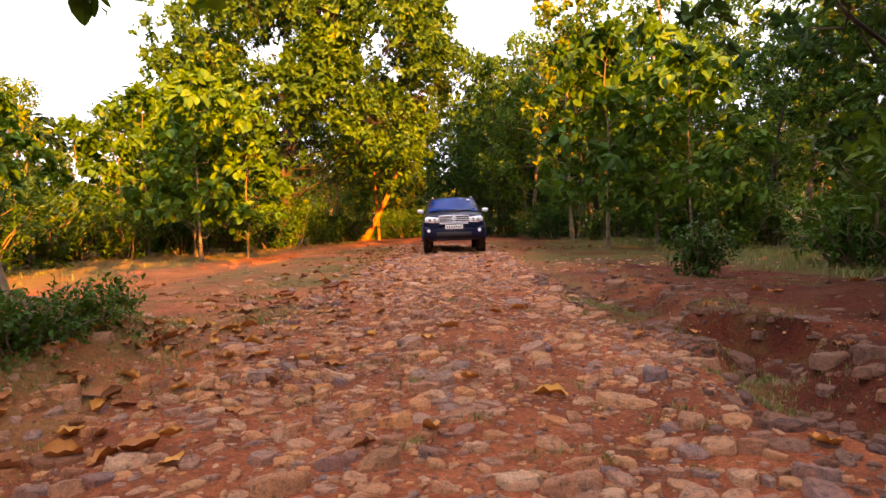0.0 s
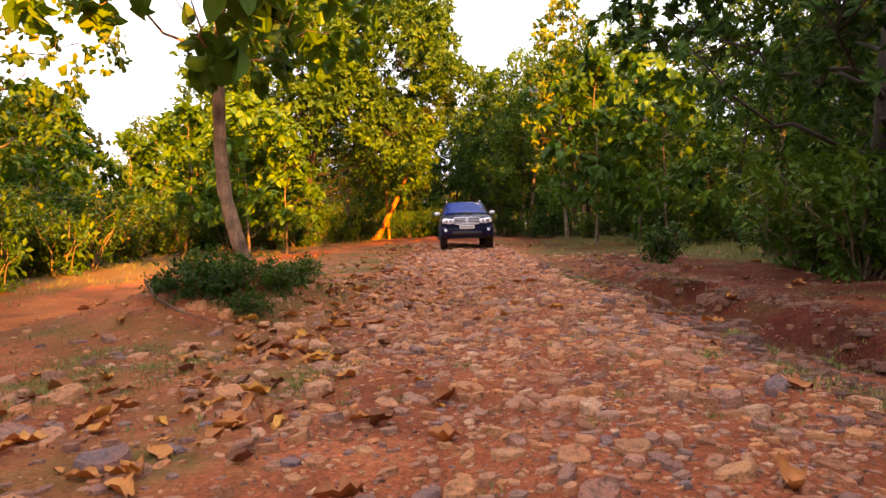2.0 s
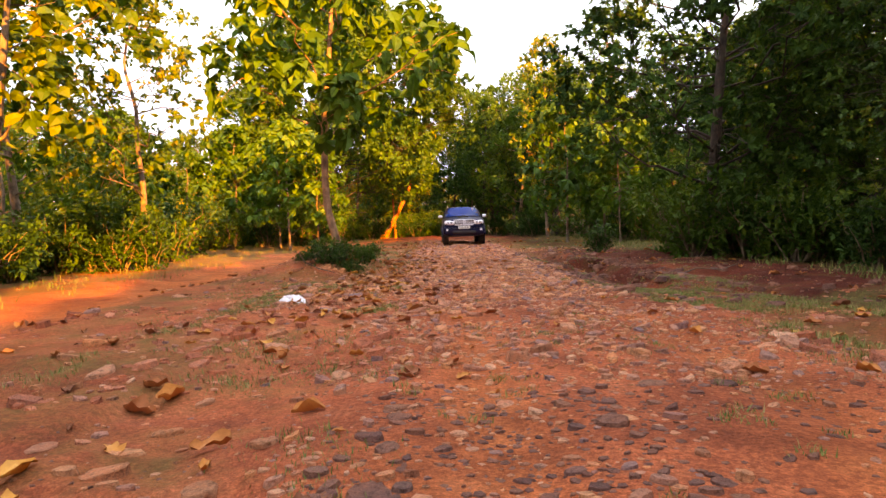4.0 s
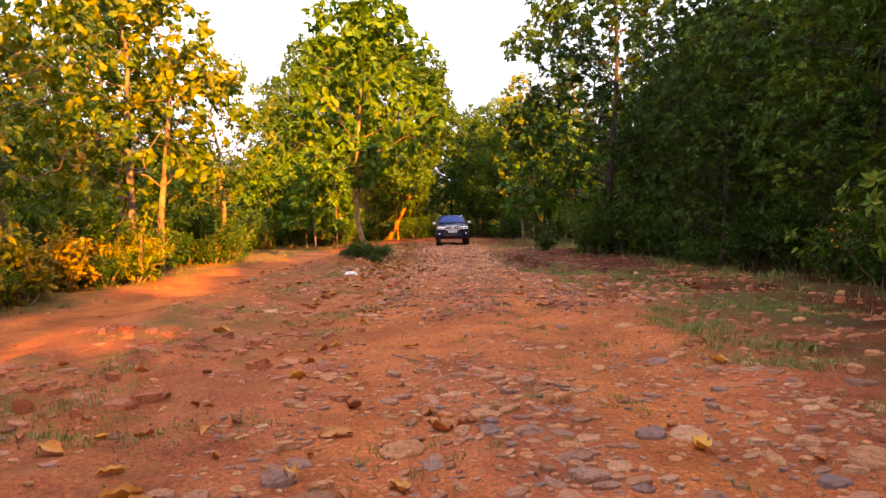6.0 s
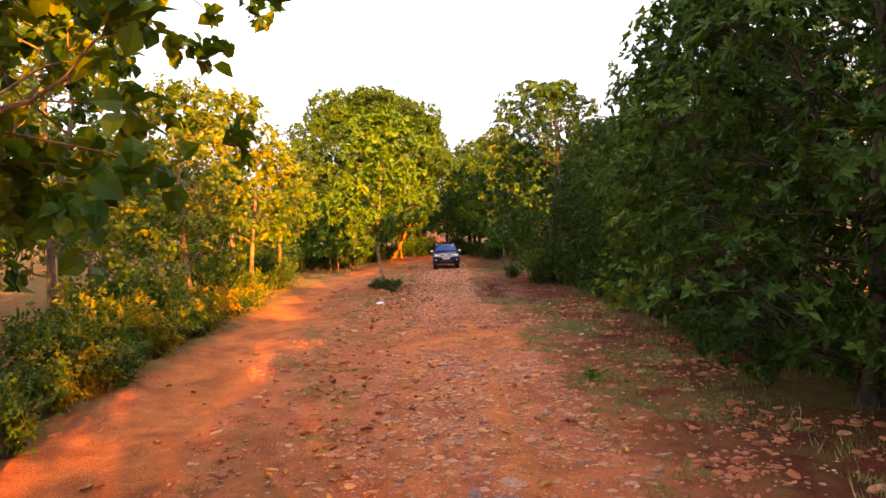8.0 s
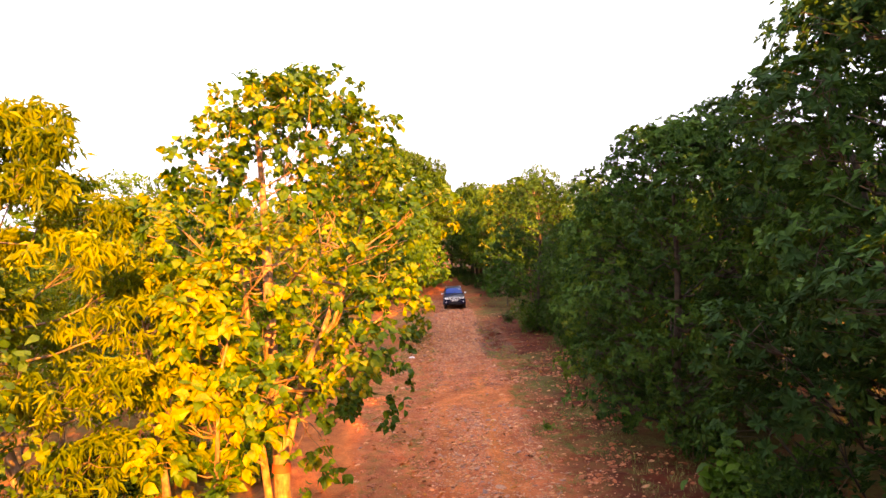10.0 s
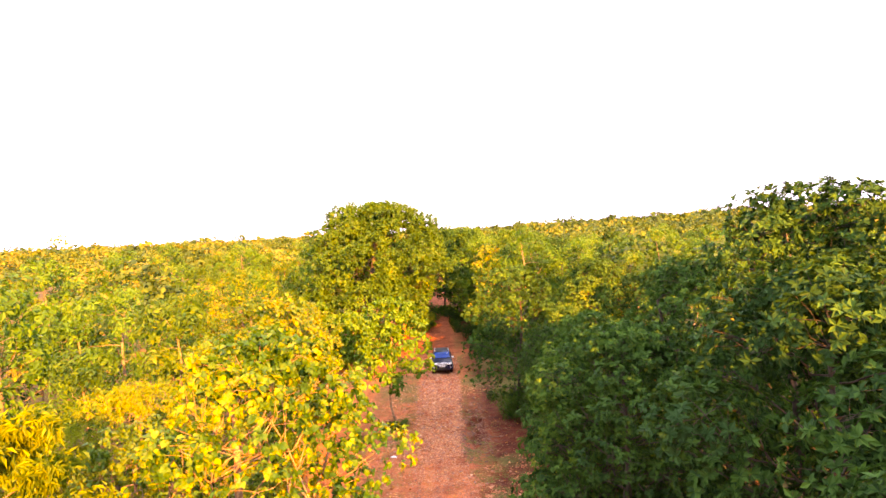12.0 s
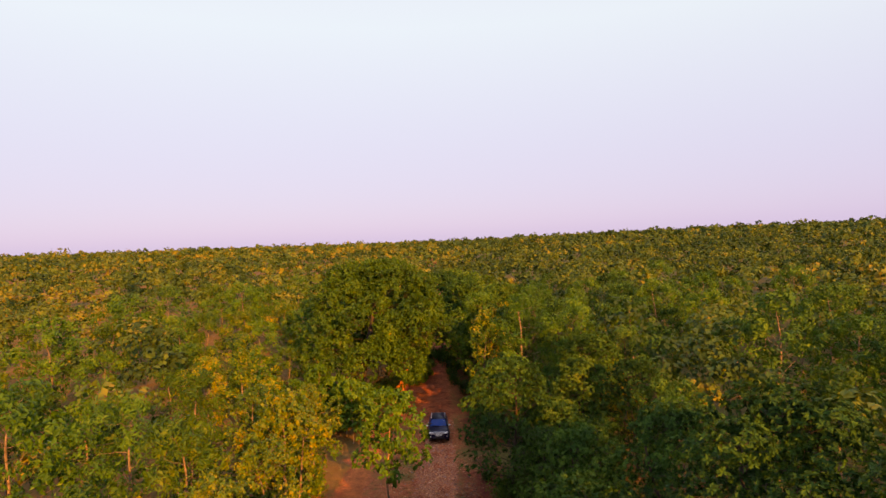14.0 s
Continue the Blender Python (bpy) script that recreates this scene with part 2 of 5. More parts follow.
def tree_meshes(seed, H, r0, R, base=0.3, lobes=12, tips=14, per=9, leaf=0.25, width=0.55, detail=1, bark=None, leafmat=None, path=None,
                stems=None, droop=0.25, shape=1.0, lobe=0.42, hang=0.0, centre=(0, 0), twigs=5, rosette=False, flat=0.8, sides=9, calm=False):
    """Trunk and crown of a tree of height H and crown radius R whose crown begins at base * H. The crown is made of lobes on limbs,
    each lobe of twig tips, each tip of a tuft or a spoked rosette of leaves. calm: for
    trees far off, leaves lie along the lobes."""
    rng = np.random.default_rng(seed)
    wood = Pile()
    if path is None:
        k = 7
        t = np.linspace(0, 1, k)
        path = np.stack([np.cumsum(rng.normal(0, 0.02 * H, k)) * t, np.cumsum(rng.normal(0, 0.02 * H, k)) * t, t * H * 0.86 - 0.15], 1)
        path[0, :2] = 0
    path = np.asarray(path, float)
    hz = path[:, 2]
    rad = r0 * np.clip(1 - 0.85 * np.clip(hz / H, 0, 1), 0.08, 1)
    rad[0] *= 1.5
    fine = np.linspace(0, len(path) - 1, len(path) * 3)
    dense = np.stack([np.interp(fine, np.arange(len(path)), path[:, c]) for c in range(3)], 1)
    drad = np.interp(fine, np.arange(len(path)), rad)
    wood.add(*tube(dense, drad * (1 + rng.normal(0, 0.05, len(drad))), sides))
    roots = []
    for q, radii in (stems or ()):
        q = np.asarray(q, float)
        wood.add(*tube(q, radii, 7))
        roots.append(q)
    lines = [path] + roots
    # lobes spread over the crown's height and round it
    pos, way, face = [], [], []
    golden = rng.uniform(0, 6.28)
    for i in range(lobes):
        u = base + (1 - base) * ((i + 0.5) / lobes) ** 0.85
        a = golden + i * 2.399 + rng.normal(0, 0.25)
        v = (u - base) / (1 - base)
        ring = R * (np.sin(np.pi * min(1, 0.16 + 0.84 * v) ** shape) ** 0.55) * rng.uniform(0.55, 0.85)
        lr = R * lobe * rng.uniform(0.75, 1.2) * (1 - 0.35 * v)
        c = np.array((np.cos(a) * ring + centre[0] * min(1, v * 2), np.sin(a) * ring + centre[1] * min(1, v * 2), min(u * H, H - lr * 0.6)))
        line = lines[rng.integers(len(lines))] if len(lines) > 1 else path
        zs = np.clip(c[2] - rng.uniform(0.25, 0.6) * (ring + 0.5), base * H * 0.55, line[-1, 2])
        start = np.array([np.interp(zs, line[:, 2], line[:, q]) for q in range(3)])
        rs = max(0.010, min(r0, 0.15) * 0.30 * (1 - 0.6 * v))
        limb = bend(rng, start, c, 6, 0.05, -0.05)
        wood.add(*tube(limb, np.linspace(rs, rs * 0.3, 6), 4 if sides > 6 else 3))
        n = max(4, int(tips * rng.uniform(0.7, 1.3)))
        d = unit(rng.normal(0, 1, (n, 3)) + (0, 0, 0.25))
        q = c + d * lr * rng.uniform(0.5, 1.0, (n, 1)) ** 0.6 * (1, 1, flat)
        for j in range(0, n, twigs):
            twig = bend(rng, limb[3 + rng.integers(3)], q[j], 4, 0.05)
            wood.add(*tube(twig, np.linspace(rs * 0.3, 0.006, 4), 3))
        m = rng.integers(max(2, per - 3), per + 4, n)
        idx = np.repeat(np.arange(n), m)
        if calm:
            pos.append(q[idx] + rng.normal(0, leaf * 0.5, (len(idx), 3)))
            way.append(unit(np.cross(d[idx], rng.normal(0, 1, (len(idx), 3))) + d[idx] * 0.25))
            face.append(d[idx] * 1.3 + (0, 0, 0.3))
        elif rosette:
            stem = unit(d * 0.95 + rng.normal(0, 0.25, (n, 3)) + (0, 0, 0.45))
            e1 = unit(np.cross(stem, (0.31, 0.83, 0.46))); e2 = np.cross(stem, e1)
            az = (rng.uniform(0, 6.28, len(idx)) + np.arange(len(idx)) * 2.399)[:, None]
            pos.append(q[idx] + stem[idx] * rng.uniform(-0.25, 0.1, (len(idx), 1)) * leaf)
            way.append(unit(e1[idx] * np.cos(az) + e2[idx] * np.sin(az) + stem[idx] * rng.uniform(0.0, 0.8, (len(idx), 1))))
            face.append(stem[idx] * 1.2)
        else:
            pos.append(q[idx] + rng.normal(0, leaf * 0.28, (len(idx), 3)))
            way.append(unit(d[idx] * 0.55 + rng.normal(0, 0.65, (len(idx), 3)) + (0, 0, -hang)))
            face.append(d[idx] * 0.7 + (0, 0, 0.6))
    pos, way, face = np.concatenate(pos), np.concatenate(way), np.concatenate(face)
    keep = pos[:, 2] > 0.05
    pos, way, face = pos[keep], way[keep], face[keep]
    v, f = leaf_arrays(rng, pos, way, leaf * rng.uniform(0.6, 1.25, len(pos)), width, detail, 0.25, droop, face, 0.28 if calm else 0.38)
    return wood.mesh("trunk", bark or BARK, True), fast_mesh("crown", v, f, [leafmat or LEAF_GREEN])


def part(name, mesh, parent, label=""):
    ob = new(name, mesh)
    ob.parent = parent
    return tagged(ob, label)


def tree(name, meshes, label, group=""):
    ob = tagged(new(name), label, "tree", group)
    ob.empty_display_size = 0.3
    part("trunk", meshes[0], ob)
    part("crown", meshes[1], ob)
    return ob


def bush_meshes(seed, H, R, stems=9, tips=9, per=8, leaf=0.12, width=0.5, detail=1, leafmat=None, bark=None, droop=0.2):
    """A shrub: stems fanning from the ground, each with side twigs and tufts of leaves."""
    rng = np.random.default_rng(seed)
    wood, pos, way = Pile(), [], []
    for i in range(stems):
        a, lean = i * 2.399 + rng.normal(0, 0.3), rng.uniform(0.1, 1.0)
        top = np.array((np.cos(a) * R * lean, np.sin(a) * R * lean, H * rng.uniform(0.55, 1.0) * (1 - 0.3 * lean)))
        foot = np.array((np.cos(a), np.sin(a), 0)) * rng.uniform(0, 0.18) * R - (0, 0, 0.06)
        line = bend(rng, foot, top, 6, 0.04, 0.08)
        wood.add(*tube(line, np.linspace(0.012 + H * 0.008, 0.004, 6), 4))
        n = max(3, int(tips * rng.uniform(0.7, 1.3)))
        t = rng.uniform(0.15, 1.05, n)
        q = np.stack([np.interp(t * 5, np.arange(6), line[:, c]) for c in range(3)], 1)
        d = unit(rng.normal(0, 1, (n, 3)) * (1, 1, 0.6) + (0, 0, 0.3))
        q = q + d * R * rng.uniform(0.05, 0.38, (n, 1))
        m = rng.integers(max(2, per - 3), per + 4, n)
        idx = np.repeat(np.arange(n), m)
        pos.append(q[idx] + rng.normal(0, leaf * 0.4, (len(idx), 3)))
        way.append(unit(d[idx] * 0.6 + rng.normal(0, 0.7, (len(idx), 3)) + (0, 0, 0.1)))
    pos, way = np.concatenate(pos), np.concatenate(way)
    keep = pos[:, 2] > 0.02
    pos, way = pos[keep], way[keep]
    v, f = leaf_arrays(rng, pos, way, leaf * rng.uniform(0.6, 1.3, len(pos)), width, detail, 0.25, droop)
    return wood.mesh("stems", bark or BARK, True), fast_mesh("foliage", v, f, [leafmat or LEAF_BUSH])


def bush(name, meshes, label, group="", category="bush"):
    ob = tagged(new(name), label, category, group)
    part("stem", meshes[0], ob)
    part("foliage", meshes[1], ob)
    return ob


# ---- the lie of the land ----
def smooth(a, b, t):
    t = np.clip((t - a) / (b - a), 0, 1)
    return t * t * (3 - 2 * t)


def road_x(y):
    return -0.78 - 0.055 * np.asarray(y, float)


TRACK_Y = np.array((-60, -45, -27, -21, -9, -2, 10, 18, 25, 31))
TRACK_X = np.array((-2.0, -2.6, -4.1, -5.2, -6.6, -7.2, -7.2, -5.6, -3.6, -2.5))


def track_x(y):
    return np.interp(y, TRACK_Y, TRACK_X)


_lat = np.random.default_rng(5).normal(0, 1, (64, 64))


def value_noise(x, y):
    """Smooth noise of unit cell, about -1 to 1."""
    x, y = np.asarray(x, float), np.asarray(y, float)
    i, j = np.floor(x).astype(int), np.floor(y).astype(int)
    u, v = x - i, y - j
    u, v = u * u * (3 - 2 * u), v * v * (3 - 2 * v)
    g = lambda a, b: _lat[a % 64, b % 64]
    return ((g(i, j) * (1 - u) + g(i + 1, j) * u) * (1 - v) + (g(i, j + 1) * (1 - u) + g(i + 1, j + 1) * u) * v) * 0.6


def land(x, y):
    """Height of the ground."""
    x, y = np.asarray(x, float), np.asarray(y, float)
    r = x - road_x(y)
    z = 0.25 * smooth(0, 22, y)
    near = 1 - smooth(60, 120, np.hypot(x, y))
    z = z + near * (0.05 * value_noise(x / 2.1, y / 2.1) + 0.018 * value_noise(x / 0.55, y / 0.55) + 0.007 * value_noise(x / 0.17, y / 0.17))
    road = 1 - smooth(1.3, 2.1, np.abs(r))
    z = z + road * near * (0.03 - 0.045 * np.exp(-((np.abs(r) - 0.75) / 0.28) ** 2))
    t = x - track_x(y)
    z = z - near * 0.09 * (1 - smooth(0.4, 1.3, np.abs(t))) * (1 - smooth(20, 30, y))
    # the mound round the tree between road and side track
    z = z + 0.50 * np.exp(-(((x + 3.7) / 1.15) ** 2 + ((y + 5.5) / 1.5) ** 2) ** 1.3)
    # washed-out gully beside the road, with a raised bench of red soil beyond it
    along = smooth(-10.5, -8.3, y) * (1 - smooth(-3.0, 1.5, y))
    edge = r + 0.34 * value_noise(y / 0.9, 3.3) + 0.14 * value_noise(y / 0.3, x / 0.5 + 7.7)
    z = z - (0.20 + 0.12 * value_noise(x / 0.4, y / 0.4)) * along * smooth(1.45, 1.95, edge) * (1 - smooth(2.2, 2.5, edge))
    z = z + (0.08 + 0.05 * value_noise(x / 0.6 + 3, y / 0.7)) * along * smooth(2.2, 2.5, edge) * (1 - smooth(4.2, 6.0, edge))
    # small washed steps on the open ground to the right
    w = value_noise(x / 1.4 + 9, y / 1.1 + 4)
    z = z + near * 0.05 * smooth(0.18, 0.26, w) * smooth(1.6, 2.4, r) * (1 - smooth(5, 6.5, r))
    # broken, trodden soil on both sides of the lower road
    low = near * (1 - smooth(-15, -11, y)) * smooth(1.1, 2.4, np.abs(r + 0.3 * value_noise(y / 1.3, 1.7))) * smooth(0.5, 1.2, np.abs(t))
    z = z + low * (0.045 * value_noise(x / 0.42 + 5, y / 0.42) + 0.05 * smooth(0.1, 0.2, value_noise(x / 1.0 + 2, y / 0.8 + 8)) - 0.02)
    # the country far off rises a little
    far = smooth(150, 900, np.hypot(x, y))
    z = z + far * (2.0 + 9.0 * smooth(-100, 500, x))
    return z


def axis(lo, hi, step, end_lo, end_hi, grow=1.16):
    a = list(np.arange(lo, hi, step))
    s = step
    while a[-1] < end_hi:
        s *= grow; a.append(a[-1] + s)
    s = step; b = [lo]
    while b[-1] > end_lo:
        s *= grow; b.append(b[-1] - s)
    return np.array(b[:0:-1] + a)


gx, gy = axis(-6.5, 5.5, 0.085, -3500, 3500), axis(-34, 6, 0.085, -900, 4200)
GX, GY = np.meshgrid(gx, gy, indexing="xy")
GZ = land(GX, GY)
nx, ny = len(gx), len(gy)
ii, jj = np.meshgrid(np.arange(nx - 1), np.arange(ny - 1), indexing="xy")
gf = np.stack([jj * nx + ii, jj * nx + ii + 1, (jj + 1) * nx + ii + 1, (jj + 1) * nx + ii], -1).reshape(-1, 4)


def ground_material():
    m, n, l, b = material("red_earth")
    tc = n.new("ShaderNodeTexCoord")
    v = tc.outputs["Object"]
    big, mid, fine = noise_tex(n, l, 0.8, 6, 0.62, v), noise_tex(n, l, 2.3, 6, 0.65, v), noise_tex(n, l, 38, 6, 0.7, v)
    soil = ramp(n, [(0.3, (0.30, 0.086, 0.043)), (0.5, (0.58, 0.162, 0.072)), (0.7, (0.66, 0.222, 0.105))])
    l.new(mid.outputs[0], soil.inputs[0])
    pale = ramp(n, [(0.35, (0.54, 0.152, 0.052)), (0.65, (0.70, 0.226, 0.075))])
    l.new(mid.outputs[0], pale.inputs[0])
    at = n.new("ShaderNodeAttribute"); at.attribute_name = "track"
    base = mixed(n, l, at.outputs["Fac"], soil.outputs[0], pale.outputs[0])
    grit = ramp(n, [(0.42, (0.55, 0.5, 0.5)), (0.6, (1.15, 1.1, 1.05))])
    l.new(fine.outputs[0], grit.inputs[0])
    base = mixed(n, l, 0.8, base, grit.outputs[0], "MULTIPLY")
    speck = ramp(n, [(0.36, (0.62, 0.56, 0.55)), (0.5, (1.0, 1.0, 1.0)), (0.66, (1.35, 1.3, 1.25))])
    l.new(noise_tex(n, l, 110, 5, 0.75, v).outputs[0], speck.inputs[0])
    base = mixed(n, l, 0.85, base, speck.outputs[0], "MULTIPLY")
    # darkens the soil, mostly where shade is painted into its colour
    sd = n.new("ShaderNodeAttribute"); sd.attribute_name = "dark_soil_and_shade"
    base = mixed(n, l, sd.outputs["Fac"], base, mixed(n, l, 1.0, base, (0.27, 0.22, 0.27), "MULTIPLY"))
    blot = ramp(n, [(0.36, (0.62, 0.60, 0.62)), (0.56, (1.08, 1.05, 1.0))])
    l.new(big.outputs[0], blot.inputs[0])
    base = mixed(n, l, 0.9, base, blot.outputs[0], "MULTIPLY")
    gr = n.new("ShaderNodeAttribute"); gr.attribute_name = "grass"
    gcol = ramp(n, [(0.3, (0.055, 0.065, 0.018)), (0.55, (0.115, 0.115, 0.032)), (0.75, (0.22, 0.155, 0.055))])
    l.new(noise_tex(n, l, 14, 5, 0.7, v).outputs[0], gcol.inputs[0])
    mask = ramp(n, [(0.44, (0, 0, 0)), (0.72, (0.75, 0.75, 0.75))])
    mm = n.new("ShaderNodeMath"); mm.operation = "MULTIPLY_ADD"
    l.new(gr.outputs["Fac"], mm.inputs[0]); mm.inputs[1].default_value = 0.55
    l.new(noise_tex(n, l, 1.6, 6, 0.7, v).outputs[0], mm.inputs[2])
    sub = n.new("ShaderNodeMath"); sub.operation = "SUBTRACT"; l.new(mm.outputs[0], sub.inputs[0]); sub.inputs[1].default_value = 0.2
    l.new(sub.outputs[0], mask.inputs[0])
    base = mixed(n, l, mask.outputs[0], base, gcol.outputs[0])
    l.new(base, b.inputs["Base Color"])
    b.inputs["Roughness"].default_value = 0.95
    b.inputs["Specular IOR Level"].default_value = 0.15
    bump(n, l, mixed(n, l, 0.45, fine.outputs[0], noise_tex(n, l, 11, 6, 0.7, v).outputs[0]), b, 1.0, 0.045)
    return m


ground_me = fast_mesh("ground", np.stack([GX, GY, GZ], -1).reshape(-1, 3), gf, [ground_material()], None, True)
RR = (GX - road_x(GY)).ravel()
TT = (GX - track_x(GY)).ravel()
yy, xx = GY.ravel(), GX.ravel()
track = (1 - smooth(0.5, 1.5, np.abs(TT))) * (1 - smooth(22, 32, yy))
road_w = 1 - smooth(1.2, 2.0, np.abs(RR))
grass = np.clip(1 - track - road_w, 0, 1) * (0.46 + 0.45 * smooth(3.5, 8, np.abs(RR)) + 0.30 * value_noise(xx / 1.7, yy / 1.7))
bare = smooth(1.7, 2.3, RR) * (1 - smooth(4.5, 6, RR)) * smooth(-11, -8, yy) * (1 - smooth(2, 6, yy))
grass = np.clip(grass * (1 - 0.5 * bare), 0, 1) * (0.75 + 0.25 * smooth(-4, 6, yy))
wheel = np.exp(-((np.abs(RR) - 0.80) / 0.26) ** 2) * (1 - smooth(-13, -9, yy)) * (0.6 + 0.4 * value_noise(xx / 1.3, yy / 2.5))
patch = np.exp(-((yy + 19.4) / 1.7) ** 4) * (1 - smooth(1.5, 2.4, np.abs(RR)))
dust = np.exp(-((RR - 0.42 - 0.12 * value_noise(yy / 2.3, 4.4)) / 0.30) ** 2) * smooth(-33, -29, yy) * (1 - smooth(-17, -15, yy))      # loose dust in the wheel tracks
dust = np.maximum(dust, 0.8 * np.exp(-((RR + 1.15 + 0.15 * value_noise(yy / 2.0, 9.4)) / 0.28) ** 2) * smooth(-33, -29, yy) * (1 - smooth(-17, -15, yy)))
track = np.clip(np.maximum(track, np.maximum(0.75 * wheel, np.maximum(dust, patch * 0.7))), 0, 1)
# purple-brown soil of gully and bench, with their shade painted in
dark_soil_and_shade = (1 - 0.72 * smooth(2.5, 3.2, RR)) * smooth(1.3, 2.2, RR) * (1 - smooth(4.5, 8, RR)) * smooth(-13, -9, yy) * (1 - smooth(0, 7, yy)) * np.clip(0.85 + 0.5 * value_noise(xx / 1.1 + 20, yy / 1.1), 0, 1)
dark_soil_and_shade = np.maximum(dark_soil_and_shade, smooth(1.6, 3.6, RR + 0.5 * value_noise(xx / 1.5, yy / 1.5)) * smooth(-44, -36, yy))      # shade under the trees, painted into the soil colour
dark_soil_and_shade = np.maximum(dark_soil_and_shade, 0.78 * smooth(1.3, 2.6, RR + 0.4 * value_noise(xx / 1.3, yy / 1.6)) * (1 - smooth(-14, -10, yy)) * np.clip(0.85 + 0.4 * value_noise(xx / 0.8 + 3, yy / 0.8), 0, 1))      # shade of the right side put into the trodden soil's colour
# darker soil between the paving stones
dark_soil_and_shade = np.maximum(dark_soil_and_shade, 0.40 * road_w * smooth(-16, -12, yy) * np.clip(0.8 + 0.5 * value_noise(xx / 0.7, yy / 0.9 + 11), 0, 1))
dark_soil_and_shade = np.maximum(dark_soil_and_shade, smooth(1.6, 2.0, RR) * (1 - smooth(2.7, 3.3, RR)) * smooth(-10.5, -8.5, yy) * (1 - smooth(-4, -1, yy)))      # shadow in the gully's foot, painted as darker soil
strip = np.exp(-((RR - 2.9) / 1.0) ** 2) * (1 - smooth(-17, -11, yy)) + np.exp(-((RR + 2.0) / 0.55) ** 2) * smooth(-17, -13, yy) * (1 - smooth(-9, -5, yy))
grass = np.clip(grass + 0.10 * strip * (0.8 + 0.6 * value_noise(xx / 1.2 + 7, yy / 1.6)), 0, 1)
verge = np.exp(-((np.abs(RR) - 2.5) / 0.9) ** 2) * smooth(-11, -7, yy) * (1 - smooth(5, 12, yy))
grass = np.clip(grass + 0.26 * (1 - 0.7 * bare) * verge * (0.8 + 0.7 * value_noise(xx / 0.9 + 31, yy / 1.3)), 0, 1)
for nm, arr in (("track", track), ("grass", grass), ("dark_soil_and_shade", dark_soil_and_shade)):
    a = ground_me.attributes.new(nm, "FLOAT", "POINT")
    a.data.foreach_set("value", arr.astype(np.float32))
ground = tagged(new("ground", ground_me), "red earth ground with a stone-paved dirt road and grass", "ground", kind="structure")


def on_land(x, y, dz=0.0):
    return float(land(x, y)) + dz


# ---- trees that stand out ----
def plant(ob, x, y, turn=0.0, scale=1.0, dz=0.0):
    ob.location = (x, y, on_land(x, y, dz))
    ob.rotation_euler = (0, 0, turn)
    ob.scale = (scale, scale, scale)
    return ob


island = tree_meshes(11, 8.0, 0.088, 2.6, 0.32, 18, 20, 9, 0.28, 0.64, 3, BARK_PALE, LEAF_BIG,
                     path=[(0.06, 0, -0.2), (0, 0, 0), (-0.13, 0, 0.45), (-0.25, 0.02, 0.95), (-0.28, 0.03, 1.5), (-0.27, 0.02, 2.1), (-0.2, 0, 3.0), (-0.05, 0, 4.6), (0.1, 0.1, 6.8)], hang=0.25)
plant(tree("broadleaf_tree", island, "slender broad-leaved tree with a bent pale trunk on a mound"), -3.50, -5.35, 0, 1, -0.03)

banded = tree_meshes(12, 10.6, 0.21, 3.5, 0.27, 46, 32, 9, 0.18, 0.74, 2, BARK_PALE, LEAF_YELLOW, shape=1.2, lobe=0.36, flat=0.7,
                     path=[(0, 0, -0.2), (-0.02, 0, 0.8), (0.0, 0, 1.7), (0.0, 0.05, 2.6), (-0.06, 0.1, 3.4), (-0.12, 0.2, 4.6), (-0.15, 0.4, 6.2), (-0.2, 0.6, 8.2), (-0.3, 0.7, 9.6)],
                     stems=[([(0.08, 0, 2.3), (0.35, 0.05, 3.2), (0.62, 0.1, 4.2), (0.95, 0.3, 4.8), (1.15, 1.2, 5.7), (1.5, 2.2, 6.8), (1.75, 3.0, 7.9), (1.9, 3.6, 9.0)], [0.10, 0.085, 0.08, 0.065, 0.045, 0.035, 0.028, 0.015]),
                            ([(0.95, 0.3, 4.8), (1.25, 0.25, 5.1), (1.5, 0.2, 5.7), (1.65, 0.3, 6.6)], [0.06, 0.045, 0.035, 0.015]),
                            ([(-0.1, -0.05, -0.2), (-0.28, 0.0, 1.1), (-0.36, 0.0, 2.2), (-0.5, 0.1, 3.4), (-0.55, 0.2, 5.0), (-0.75, 0.3, 7.2)], [0.11, 0.09, 0.085, 0.07, 0.055, 0.02]),
                            ([(-0.5, 0.05, 3.9), (-0.8, 0.0, 4.4), (-1.3, 0.1, 4.9), (-1.9, 0.2, 5.4)], [0.055, 0.045, 0.035, 0.015])],
                     hang=0.3, centre=(0.5, 0.9))
banded_tree = plant(tree("teak_tree", banded, "yellowing teak tree with forked pale trunk and a painted band"), -3.72, -31.9)

sapling = tree_meshes(13, 6.4, 0.07, 1.0, 0.2, 14, 13, 8, 0.25, 0.6, 2, BARK_PALE, LEAF_YELLOW, hang=0.35, lobe=0.6)
plant(tree("teak_sapling", sapling, "thin young teak with a pale stem and drooping yellow leaves"), -4.15, -34.2)

feather = tree_meshes(14, 9.4, 0.14, 2.7, 0.2, 30, 40, 16, 0.22, 0.2, 0, BARK, LEAF_FEATHER, hang=0.7, droop=0.5, flat=0.4, lobe=0.36)
plant(tree("feathery_tree", feather, "tree with long drooping feathery yellow-green fronds"), -7.4, -34.3, 0.6, 1.03)
fine = tree_meshes(25, 8.4, 0.13, 3.3, 0.25, 34, 40, 14, 0.15, 0.3, 0, BARK_PALE, LEAF_FEATHER, hang=0.5, lobe=0.36, flat=0.55)
plant(tree("fine_leaved_tree", fine, "airy yellow-green tree with tiny leaves and pale branches"), -9.2, -26.5)
